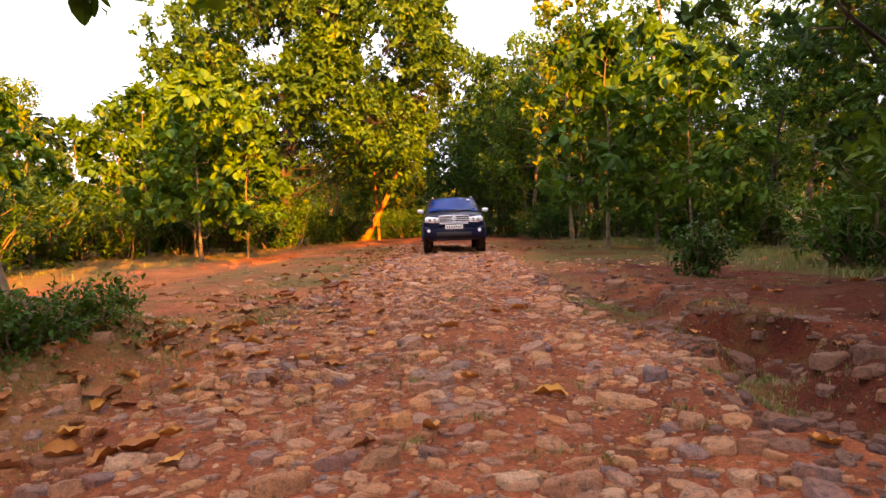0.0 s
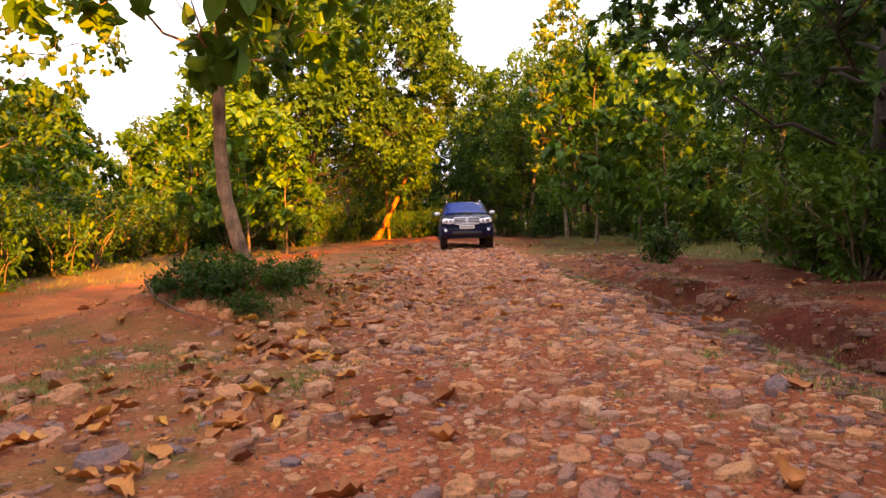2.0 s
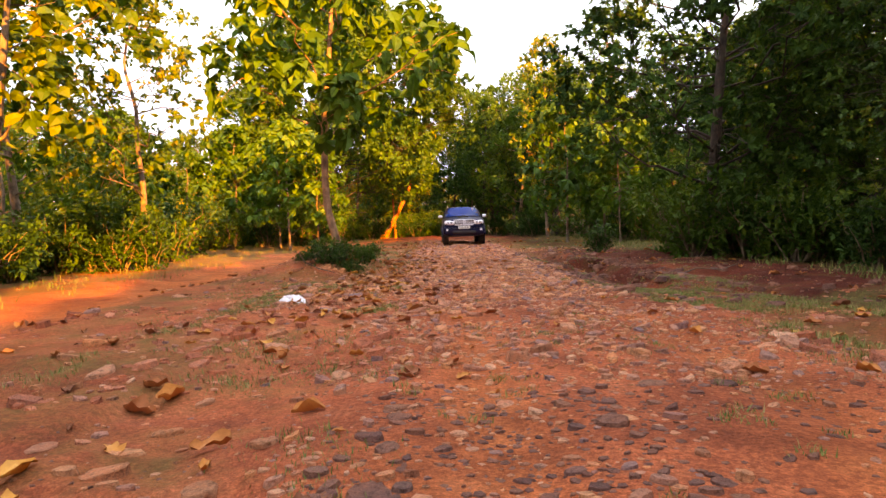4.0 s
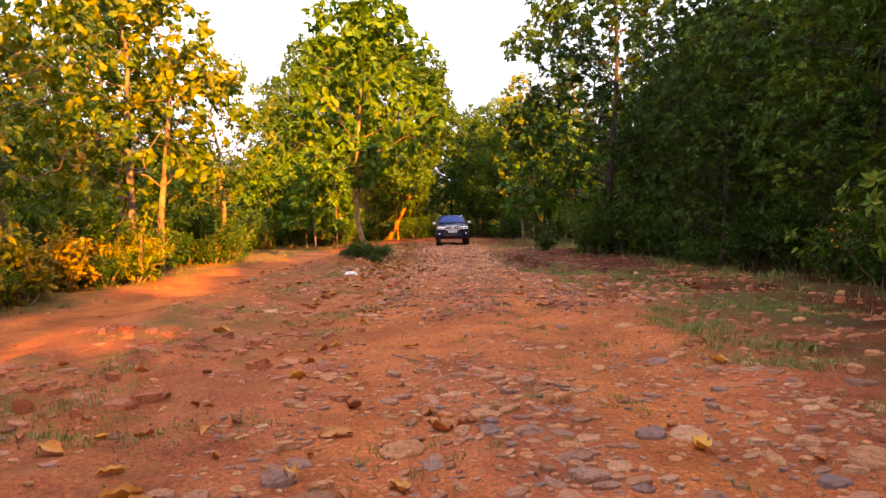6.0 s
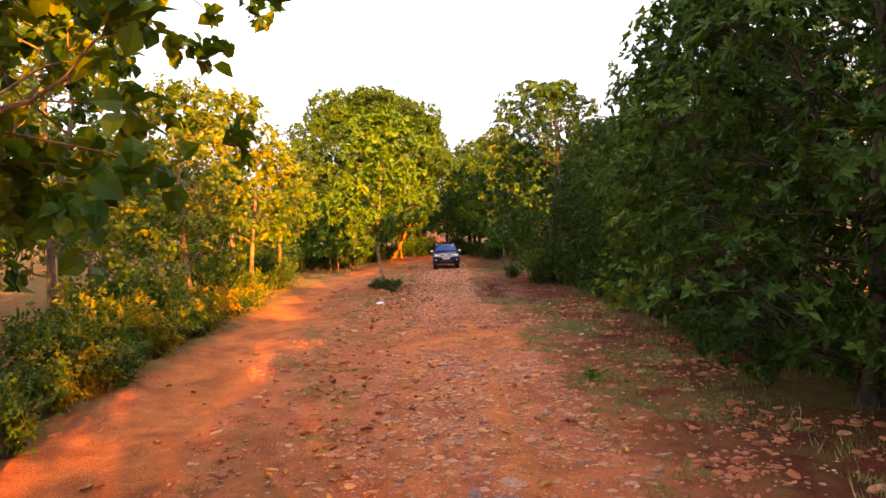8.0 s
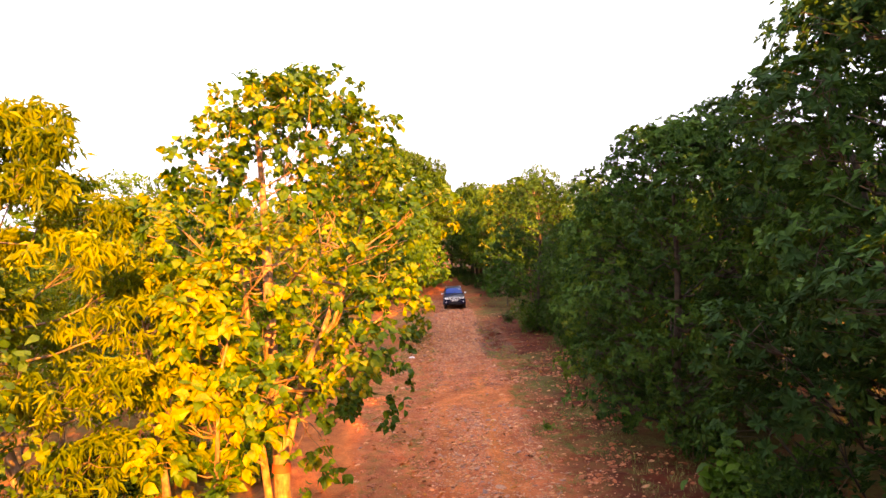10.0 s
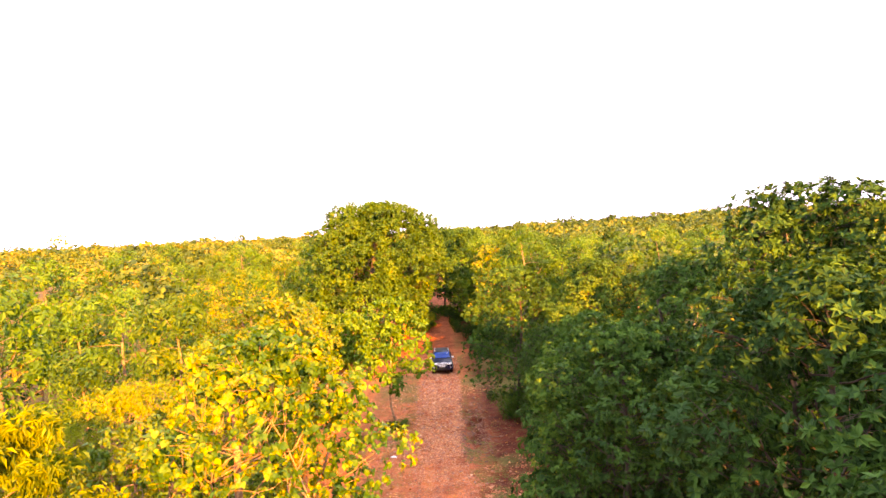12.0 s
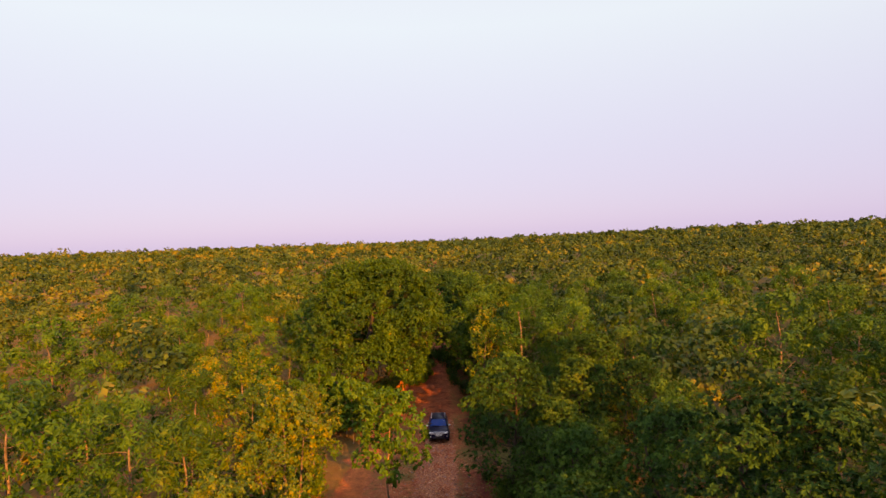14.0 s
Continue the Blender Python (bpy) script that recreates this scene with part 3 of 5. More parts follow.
plant(copy_thing(bpy.data.objects["fine_leaved_tree"], Matrix()), -12.6, -30.5, 2.4, 0.95)

twin = tree_meshes(15, 9.0, 0.14, 3.1, 0.26, 21, 22, 9, 0.30, 0.62, 2, BARK, LEAF_TEAK, hang=0.2,
                   stems=[([(0.5, 0.5, -0.2), (0.55, 0.5, 1.5), (0.7, 0.7, 3.5), (0.9, 0.9, 6.0)], [0.12, 0.10, 0.08, 0.03])])
plant(tree("teak_tree", twin, "twin-stemmed teak with reddish trunks and green-yellow leaves"), -9.75, -8.2)

spread = tree_meshes(16, 16.0, 0.55, 9.4, 0.25, 74, 84, 13, 0.31, 0.55, 0, BARK_DARK, LEAF_OLD, shape=0.95, lobe=0.26,
                     path=[(0, 0, -0.3), (0, 0, 1.0), (0.1, 0.2, 3.0), (0.5, 0.8, 6.0), (1.2, 2.2, 9.0), (1.6, 3.2, 13.0)], centre=(1.6, 3.0))
plant(tree("spreading_tree", spread, "huge old spreading tree with a dark massive trunk"), -10.2, 21.5)

leaning = tree_meshes(17, 7.5, 0.21, 2.2, 0.5, 9, 22, 9, 0.26, 0.5, 1, BARK_SUNLIT, LEAF_TEAK,
                      path=[(-0.4, 0, -0.2), (0.2, 0, 0.6), (0.9, 0, 1.9), (1.6, 0.1, 3.2), (2.1, 0.1, 4.6), (2.4, 0.2, 6.5)],
                      stems=[([(0.7, 0, -0.2), (0.65, 0, 1.4), (0.55, 0, 3.0), (0.5, 0, 5.0)], [0.09, 0.08, 0.07, 0.03])], centre=(1.6, 0))
plant(tree("leaning_tree", leaning, "small tree with a slanting forked bare trunk"), -7.0, 28.6)

poplar = tree_meshes(18, 11.0, 0.075, 1.7, 0.16, 18, 16, 9, 0.28, 0.6, 1, BARK, LEAF_YELLOW, lobe=0.6, hang=0.2)
plant(tree("slender_yellow_tree", poplar, "tall narrow tree with yellow leaves beside the road"), 3.6, 16.4)

young = tree_meshes(19, 6.6, 0.055, 1.9, 0.18, 17, 11, 6, 0.34, 0.72, 3, BARK, LEAF_BIG, hang=0.3, lobe=0.46, flat=0.35)
plant(tree("young_teak", young, "young teak with very large yellow-green leaves", "young teaks"), 3.6, 9.6)
plant(copy_thing(bpy.data.objects["young_teak"], Matrix()), 5.6, 8.2, 1.9, 0.86)
plant(copy_thing(bpy.data.objects["young_teak"], Matrix()), 5.9, 12.5, 3.3, 1.15)
for k, (x, y, a, s) in enumerate(((-8.9, 9.6, 3.0, 0.9), (-8.0, 11.2, 5.3, 0.8), (-9.9, 11.4, 0.9, 0.85), (-13.0, 14.0, 0.4, 0.98), (-11.3, 15.5, 2.6, 0.75), (-15.2, 13.2, 4.4, 0.8), (-16.6, 9.5, 5.1, 1.0), (-14.2, 17.5, 1.1, 0.85), (-18.5, 12.0, 2.0, 1.05))):
    plant(copy_thing(bpy.data.objects["young_teak"], Matrix()), x, y, a, s)

shade_a = tree_meshes(20, 10.2, 0.15, 3.9, 0.24, 42, 64, 13, 0.165, 0.5, 0, BARK_DARK, LEAF_GREEN, lobe=0.36, rosette=True, flat=0.62)
dark_tree = plant(tree("dark_green_tree", shade_a, "dense dark green forest tree", "dark trees on the roadside"), 4.8, -3.6)
shade_b = tree_meshes(21, 9.7, 0.15, 3.7, 0.09, 50, 74, 14, 0.155, 0.5, 0, BARK_DARK, LEAF_GREEN, lobe=0.37, rosette=True, flat=0.62)
plant(tree("dark_green_tree", shade_b, "dense dark green forest tree", "dark trees on the roadside"), 6.5, -26.0)
shade_c = tree_meshes(22, 13.8, 0.19, 4.3, 0.10, 46, 72, 14, 0.175, 0.5, 0, BARK_DARK, LEAF_GREEN, lobe=0.46, rosette=True, flat=0.62)
plant(tree("tall_green_tree", shade_c, "tall dense green forest tree", "dark trees on the roadside"), 12.0, -27.5)
shade_d = tree_meshes(24, 13.8, 0.19, 4.3, 0.12, 46, 76, 14, 0.155, 0.5, 0, BARK_DARK, LEAF_OLD, lobe=0.48, rosette=True, flat=0.66)
plant(tree("tall_green_tree", shade_d, "tall green forest tree with lighter leaves", "dark trees on the roadside"), 14.5, -32.0, 2.2, 0.96)
# those beyond y -42 are never in view, added to shade the road
for x, y, a, s, src in ((6.6, -20.2, 2.0, 0.86, "dark_green_tree.001"), (7.9, -13.5, 4.0, 0.82, "dark_green_tree"), (10.8, -20.5, 1.0, 0.82, "tall_green_tree"), (9.0, -8.3, 5.2, 0.75, "dark_green_tree.001"), (8.0, -5.6, 2.9, 0.8, "dark_green_tree.001"),
                        (6.4, -15.6, 1.2, 0.5, "dark_green_tree"), (9.5, -33.0, 3.0, 1.22, "dark_green_tree.001"), (12.7, -38.5, 0.5, 0.89, "tall_green_tree.001"), (15.6, -37.2, 2.5, 0.94, "tall_green_tree.001"), (10.9, -44.0, 1.5, 0.95, "tall_green_tree"), (8.3, -50.0, 2.5, 1.12, "dark_green_tree.001"), (14.0, -49.0, 2.5, 0.95, "tall_green_tree"), (8.2, -38.6, 3.5, 1.0, "dark_green_tree.001"), 
                        (14.5, 0.0, 3.4, 0.9, "dark_green_tree"), (6.3, -10.0, 0.4, 0.52, "tall_green_tree.001"), (7.8, -0.8, 1.4, 0.66, "dark_green_tree"), (11.0, 3.6, 2.4, 0.9, "dark_green_tree.001"), (12.8, 9.5, 3.9, 1.0, "dark_green_tree.001")):
    plant(copy_thing(bpy.data.objects[src], Matrix()), x, y, a, s)

second = tree_meshes(23, 8.2, 0.10, 2.4, 0.3, 20, 24, 10, 0.19, 0.6, 4, BARK, LEAF_TEAK, hang=0.3)
plant(tree("teak_tree", second, "teak tree with green and yellow leaves", "teaks on the left bank"), -9.9, -1.3)
for x, y, a, s in ((-8.9, -14.5, 2.0, 1.0), (-9.3, -20.5, 3.4, 1.05), (-7.2, -37.5, 5.0, 0.95), (-12.5, -5.0, 0.3, 1.1), (-7.8, -28.9, 1.9, 0.95)):
    plant(copy_thing(bpy.data.objects["teak_tree.002"], Matrix()), x, y, a, s)

# ---- the forest on both sides ----
LEFT_Y, LEFT_X = (-70, -45, -34, -25, -10, 0, 10, 17, 24, 30, 36, 47, 52), (-9, -8, -8.5, -9.5, -11.5, -13, -17, -14, -15, -8, -5.8, -5.4, -2.4)
RIGHT_Y, RIGHT_X = (-70, -45, -38, -30, -20, -10, 0, 8, 20, 40, 47, 52), (12, 12, 11, 9, 8.3, 8.2, 8.5, 8, 4.4, 0.6, -1.2, -2.5)
rng = np.random.default_rng(77)
near_kinds = []
for k, (H, R, mat, lf, n_l, tips, name, label) in enumerate((
        (9.5, 2.9, LEAF_GREEN, 0.30, 15, 16, "forest_tree", "mid-sized green forest tree"),
        (10.8, 3.2, LEAF_BIG, 0.34, 16, 16, "forest_tree", "mid-sized leafy forest tree"),
        (8.6, 2.6, LEAF_TEAK, 0.36, 14, 14, "forest_tree", "mid-sized forest tree turning yellow"),
        (11.6, 3.4, LEAF_GREEN, 0.32, 17, 16, "forest_tree", "tall dark green forest tree"),
        (9.0, 2.6, LEAF_YELLOW, 0.34, 14, 14, "forest_tree", "forest tree with yellow leaves"))):
    near_kinds.append((tree_meshes(40 + k, H, 0.14, R, 0.24, n_l, tips + 10, 9, lf * 0.74, 0.5, 0, BARK_DARK if mat is LEAF_GREEN else BARK, mat, twigs=99, calm=True, flat=0.7, sides=6), name, label, mat))
tall_end = tree_meshes(48, 14.5, 0.2, 4.2, 0.16, 24, 24, 10, 0.4, 0.55, 0, BARK_DARK, LEAF_GREEN)
mid_kinds = []
for k, (H, R, mat, label) in enumerate(((9.6, 3.1, LEAF_GREEN, "green crown in the forest"), (10.4, 3.4, LEAF_BIG, "leafy crown in the forest"),
                                        (9.0, 2.9, LEAF_TEAK, "yellowing crown in the forest"), (11.2, 3.6, LEAF_GREEN, "tall green crown in the forest"))):
    mid_kinds.append((tree_meshes(50 + k, H, 0.15, R, 0.3, 13, 22, 9, 0.36, 0.55, 0, BARK, mat, twigs=99, calm=True, flat=0.7, sides=5, lobe=0.46), "forest_tree", label, mat))


def clear(x, y):
    """Whether a forest tree may stand here."""
    if y < 52 and np.interp(y, LEFT_Y, LEFT_X) < x < np.interp(y, RIGHT_Y, RIGHT_X):
        return False
    d = y + 9.5
    if d > 22 and -0.735 < (x + 0.3) / d < -0.60 and d < 90:
        return False
    if (x + 8.4) ** 2 + (y - 24) ** 2 < 60 or (y < -40 and -12 < x < 15 + max(0, -44 - y) * 0.45):
        return False
    return True


spots = [tuple(o.location[:2]) for o in scene.objects if o.type == "EMPTY"]
first_made = {}
count_near = count_mid = 0
for tries in range(9000):
    if count_near + count_mid > 285:
        break
    y = rng.uniform(-58, 95)
    x = rng.uniform(-58, 58) if y > -20 else rng.uniform(-40, 45)
    edge = max(np.interp(y, LEFT_Y, LEFT_X) - x, x - np.interp(y, RIGHT_Y, RIGHT_X))
    close = edge < 9 and y < 48
    if not clear(x, y) or (not close and edge < 6 and rng.random() < 0.5):
        continue
    gap = (3.9 if x < road_x(y) else 3.4) if close else 5.2
    if any((x - a) ** 2 + (y - b) ** 2 < gap * gap for a, b in spots[-400:]):
        continue
    if close and count_near >= 105:
        continue
    if not close and count_mid >= 180:
        continue
    kinds = near_kinds if close else mid_kinds
    if x < road_x(y):
        k = rng.choice(len(kinds), p=(0.05, 0.15, 0.38, 0.04, 0.38) if close else (0.12, 0.28, 0.5, 0.10))
    else:
        k = rng.choice(len(kinds), p=(0.35, 0.2, 0.08, 0.32, 0.05) if close else (0.25, 0.4, 0.15, 0.2))
    meshes, name, label, mat = kinds[k]
    key = (close, k)
    if key not in first_made:
        ob = first_made[key] = tree(name, meshes, label, "forest trees")
    else:
        ob = copy_thing(first_made[key], Matrix())
    plant(ob, x, y, rng.uniform(0, 6.28), rng.uniform(0.72, 1.18) * (0.8 if -24 < y < 12 and road_x(y) < x < 22 else 1.0))
    spots.append((x, y))
    count_near, count_mid = count_near + close, count_mid + (not close)

for k, (x, y, s) in enumerate(((-2.4, 53.0, 0.9), (2.2, 52.0, 0.9), (-6.0, 46.5, 0.85), (-1.0, 60.0, 0.9), (0.9, 44.0, 0.88), (1.4, 36.5, 0.88), (-6.6, 38.0, 0.82), (4.0, 30.0, 0.8), (5.9, 23.5, 0.72), (6.5, 35.0, 0.85))):
    end_tree = copy_thing(end_tree, Matrix()) if k else tree("forest_tree", tall_end, "tall dark tree closing the road's end", "trees at the road's end")
    plant(end_tree, x, y, k * 1.7, s)
plant(copy_thing(first_made[(True, 1)], Matrix()), 2.9, 27.0, 2.0, 1.1)
# unseen trees behind the camera's end, added to block sun from the road
for x, y, k in ((8.8, -55.0, 0), (15.0, -55.0, 3), (17.5, -61.0, 3)):
    if (True, k) in first_made:
        plant(copy_thing(first_made[(True, k)], Matrix()), x, y, k * 1.3, 1.15)
plant(copy_thing(bpy.data.objects["slender_yellow_tree"], Matrix()), 4.6, 22.0, 4.0, 0.95)

# ---- far woods ----
def far_woods():
    """The canopy out to the horizon: crowns of several leafy domes each, coarser with distance."""
    r = np.random.default_rng(91)
    P, W, S, N, T = [], [], [], [], []
    taken = np.array(spots)
    for d0, d1, area, domes, cards, size in ((20, 130, 36, 8, 30, 0.56), (130, 260, 46, 7, 13, 0.95), (260, 600, 95, 6, 5, 2.0), (600, 1500, 330, 5, 3, 4.6)):
        a0, a1 = radians(38), radians(142)
        n = int(0.5 * (a1 - a0) * (d1 * d1 - d0 * d0) / area)
        d, a = np.sqrt(r.uniform(d0 * d0, d1 * d1, n)), r.uniform(a0, a1, n)
        x, y = np.cos(a) * d, np.sin(a) * d - 46
        if d0 < 200:
            ok = np.array([clear(u, v) and ((taken[:, 0] - u) ** 2 + (taken[:, 1] - v) ** 2).min() > 16 and v > -25 for u, v in zip(x, y)])
            x, y = x[ok], y[ok]
        n = len(x)
        R = (2.0 + 2.6 * r.random(n) ** 1.4) * (1 if d0 < 250 else (1.3 if d0 < 500 else 2.5))
        H = 5.6 + 1.15 * np.minimum(R, 6) + r.normal(0, 0.9, n) + (r.random(n) < 0.05) * (3 if d0 < 250 else 5)
        H *= 1 + 0.14 * value_noise(x / 40, y / 40)
        tone = np.clip(r.random(n) ** 1.2 * 0.85 + 0.35 * value_noise(x / 25, y / 25) - 0.1 * np.sign(x), 0, 1)
        top = land(x, y) + H
        for k in range(domes):
            az, out = r.uniform(0, 6.28, n) + k * 2.399, (0.0 if k == 0 else 0.62) * R * r.uniform(0.75, 1.15, n)
            q = R * r.uniform(0.36, 0.58, n)
            c = np.stack([x + np.cos(az) * out, y + np.sin(az) * out, top - q * 0.8 - out * r.uniform(0.15, 1.0, n)], -1)
            u = unit(r.normal(0, 1, (n, cards, 3)) + (0, 0, 0.4))
            u[..., 2] = np.where(u[..., 2] < -0.3, -u[..., 2], u[..., 2])
            p = c[:, None] + u * (q[:, None] * r.uniform(0.8, 1.08, (n, cards)))[..., None] * (1, 1, 0.8)
            P.append(p.reshape(-1, 3)); N.append(u.reshape(-1, 3)); S.append(size * r.uniform(0.6, 1.3, n * cards))
            W.append(unit(np.cross(u, r.normal(0, 1, u.shape)) + u * 0.25).reshape(-1, 3))
            T.append(np.repeat(np.clip(tone + r.normal(0, 0.05, n), 0, 1), cards))
    P, W, S, N, T = (np.concatenate(q) for q in (P, W, S, N, T))
    v, f = leaf_arrays(r, P - W * S[:, None] * 0.5, W, S, 0.7, 0, 0.2, 0.12, N * 1.5 + (0, 0, 0.3))
    far_leaf = leaf_material("far_canopy_leaf", [(0.0, (0.026, 0.055, 0.013)), (0.35, (0.06, 0.105, 0.018)), (0.7, (0.115, 0.15, 0.022)), (1.0, (0.22, 0.18, 0.028))], 0.2, 0.7, True, 0.2)
    me = fast_mesh("far_woods", v, f, [far_leaf])
    me.attributes.new("tone", "FLOAT", "POINT").data.foreach_set("value", np.repeat(T, 4).astype(np.float32))
    return me


tagged(new("far_woods", far_woods()), "continuous forest canopy stretching to the horizon", "woods", kind="stuff")

# ---- bushes along the edges ----
rng = np.random.default_rng(123)
bush_kinds = [
    (bush_meshes(60, 1.5, 1.0, 14, 12, 8, 0.14, 0.5, 0, LEAF_BUSH), "bush", "leafy green roadside bush by the forest edge"),
    (bush_meshes(61, 2.2, 1.3, 15, 13, 8, 0.17, 0.5, 0, LEAF_BUSH), "bush", "tall tangled green bush by the forest edge"),
    (bush_meshes(62, 1.1, 0.9, 12, 10, 7, 0.23, 0.62, 0, LEAF_BIG), "bush", "low broad-leaved bush by the forest edge"),
    (bush_meshes(63, 1.8, 1.1, 13, 12, 8, 0.16, 0.45, 0, LEAF_YELLOW), "bush", "yellowing roadside bush by the track"),
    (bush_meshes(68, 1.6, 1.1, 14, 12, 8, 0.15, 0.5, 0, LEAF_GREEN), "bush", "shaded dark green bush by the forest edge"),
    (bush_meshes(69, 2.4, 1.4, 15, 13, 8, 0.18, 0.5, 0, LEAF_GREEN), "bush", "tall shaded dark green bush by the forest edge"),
    (bush_meshes(70, 1.5, 1.0, 13, 11, 8, 0.15, 0.55, 4, LEAF_SUNGOLD), "bush", "bush beside the side track, leaves coloured golden-orange as if sunlit"),
]
made = {}


def add_bush(k, x, y, s=1.0, dz=-0.02):
    meshes, name, label = bush_kinds[k]
    ob = copy_thing(made[k], Matrix()) if k in made else made.setdefault(k, bush(name, meshes, label, "bushes along the road"))
    return plant(ob, x, y, rng.uniform(0, 6.28), s, dz)


for y in np.arange(-40, 50, 1.45):
    for side, X in ((-1, np.interp(y, LEFT_Y, LEFT_X)), (1, np.interp(y, RIGHT_Y, RIGHT_X))):
        if side < 0 and y < -38:
            continue
        for rep in range(2 if side < 0 else 1):
            x = X + side * rng.uniform(-1.6, 1.8) - side * 0.7
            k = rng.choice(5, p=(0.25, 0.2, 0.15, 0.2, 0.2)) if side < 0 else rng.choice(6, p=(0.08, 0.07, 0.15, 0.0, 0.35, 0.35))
            add_bush(k, x, y + rng.uniform(-0.5, 0.5), rng.uniform(0.65, 1.15))
# a second, lower rank of dark shrubs under the trees on the shaded side
for y in np.arange(-38, 4, 1.2):
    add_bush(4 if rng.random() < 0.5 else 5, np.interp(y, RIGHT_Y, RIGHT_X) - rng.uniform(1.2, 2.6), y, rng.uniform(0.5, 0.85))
# scrub lining the side track, some with orange sunlight put into the leaf colour
for y in np.arange(-27.5, -9.5, 0.8):
    add_bush(rng.choice((6, 3, 0, 4), p=(0.35, 0.25, 0.2, 0.2)), track_x(y) - rng.uniform(1.5, 2.6), y, rng.uniform(0.55, 0.95))
# shrubs of the open ground to the left
for i in range(45):
    d, sl = rng.uniform(24, 60), rng.uniform(-0.80, -0.54)
    add_bush(rng.choice(4, p=(0.2, 0.2, 0.1, 0.5)), -0.3 + sl * d, -9.5 + d, rng.uniform(0.9, 1.5))

for x, y, k, s in ((-12.4, 11.5, 1, 1.1), (-11.0, 12.6, 0, 1.3), (-14.0, 11.2, 1, 1.0), (-9.9, 14.6, 1, 1.2), (-9.2, 16.9, 4, 1.3), (-8.7, 19.2, 5, 1.0), (-9.8, 18.6, 1, 1.35), (-8.2, 21.6, 4, 1.1),
                   (-7.6, 24.0, 4, 1.2), (-8.9, 23.2, 5, 1.2), (-7.4, 26.2, 4, 1.0), (-8.2, 27.0, 5, 1.0), (-5.0, 31.0, 4, 1.2), (-4.7, 34.0, 5, 1.1), (-4.2, 32.5, 2, 1.2), (-4.4, 36.0, 5, 1.2), (-5.9, 32.5, 5, 1.1), (-13.5, 3.0, 1, 1.1), (-12.0, 1.0, 3, 1.2), (-11.5, 4.0, 1, 1.2), (-14.5, 6.0, 3, 1.3), (-13.0, 8.0, 1, 1.3), (-10.8, 2.0, 0, 1.2), (-12.4, 5.5, 3, 1.2), (-15.8, 10.6, 3, 1.1), (-17.5, 10.0, 3, 1.2),
                   (6.6, 17.0, 5, 1.0), (8.2, 18.2, 5, 1.1), (7.4, 20.6, 5, 1.1), (9.2, 15.4, 5, 1.0), (6.0, 19.2, 4, 1.2), (9.0, 21.5, 5, 1.2), (-10.0, -2.4, 1, 0.9), (-11.0, -1.7, 1, 0.95), (-9.4, -1.9, 0, 0.9), (-9.2, -9.2, 0, 1.0), (-10.6, -9.0, 1, 0.9), (-7.6, -18.5, 3, 1.0), (-7.2, -20.6, 3, 0.9), (-7.9, -16.6, 3, 1.0), (-7.5, -22.6, 3, 1.1)):
    add_bush(k, x, y, s)
for x, y, k, s_ in ((4.1, -4.5, 1, 0.85), (5.2, -4.7, 0, 1.2), (4.3, -3.0, 1, 1.0), (5.6, -3.2, 1, 1.1), (6.2, -5.4, 1, 0.9)):
    add_bush(k, x, y, s_)
island_bush = bush_meshes(64, 0.62, 0.75, 16, 14, 8, 0.075, 0.5, 1, LEAF_BUSH)
first = plant(bush("bush", island_bush, "dense low dark green bush on the mound"), -3.65, -6.15, 0, 0.7, -0.10)
for x, y, a, q in ((-3.3, -6.3, 2.1, 0.75), (-3.6, -6.6, 3.9, 0.7), (-2.95, -5.9, 4.9, 0.7), (-2.9, -5.3, 1.4, 0.65), (-4.0, -6.4, 5.5, 0.45), (-3.05, -6.7, 0.3, 0.5)):
    plant(copy_thing(first, Matrix()), x, y, a, q, -0.12)
grey_bush = bush_meshes(65, 1.6, 0.95, 13, 11, 7, 0.17, 0.55, 1, LEAF_BUSH)
plant(bush("bush", grey_bush, "rounded grey-green bush on open ground"), 3.1, 0.5, 0, 0.66)
broad = bush_meshes(66, 1.25, 0.95, 10, 7, 6, 0.34, 0.66, 3, LEAF_BIG)
plant(bush("bush", broad, "broad-leaved bright green bush at the verge"), 6.5, -30.1)
plant(bush("bush", bush_meshes(67, 0.35, 0.35, 7, 4, 5, 0.16, 0.6, 2, LEAF_BIG), "small broad-leaved seedling on bare ground"), 2.8, -23.9, 0, 0.55)


# ---- the car ----
def paint(name, color, rough=0.25, metal=0.0, coat=0.0, noise_amount=0.0):
    m, n, l, b = material(name)
    b.inputs["Base Color"].default_value = (*color, 1)
    b.inputs["Roughness"].default_value, b.inputs["Metallic"].default_value, b.inputs["Coat Weight"].default_value = rough, metal, coat
    if noise_amount:
        tc = n.new("ShaderNodeTexCoord")
        r = ramp(n, [(0.35, color), (0.7, tuple(c * (1 - noise_amount) + noise_amount * d for c, d in zip(color, (0.30, 0.16, 0.09))))])
        l.new(noise_tex(n, l, 3.0, 6, 0.7, tc.outputs["Object"]).outputs[0], r.inputs[0])
        l.new(r.outputs[0], b.inputs["Base Color"])
    return m


NAVY = paint("navy_car_paint", (0.004, 0.006, 0.032), 0.3, 0.0, 0.15)
NAVY.node_tree.nodes["Principled BSDF"].inputs["Specular IOR Level"].default_value = 0.2
BLACK = paint("black_plastic", (0.008, 0.008, 0.012), 0.6, noise_amount=0.08)
CHROME = paint("chrome", (0.86, 0.87, 0.90), 0.18, 1.0)
SILVER = paint("silver_plastic", (0.72, 0.73, 0.78), 0.3, 0.2)
RUBBER = paint("tyre_rubber", (0.018, 0.016, 0.015), 0.9, noise_amount=0.35)
ALLOY = paint("wheel_alloy", (0.32, 0.31, 0.30), 0.4, 0.9, noise_amount=0.3)
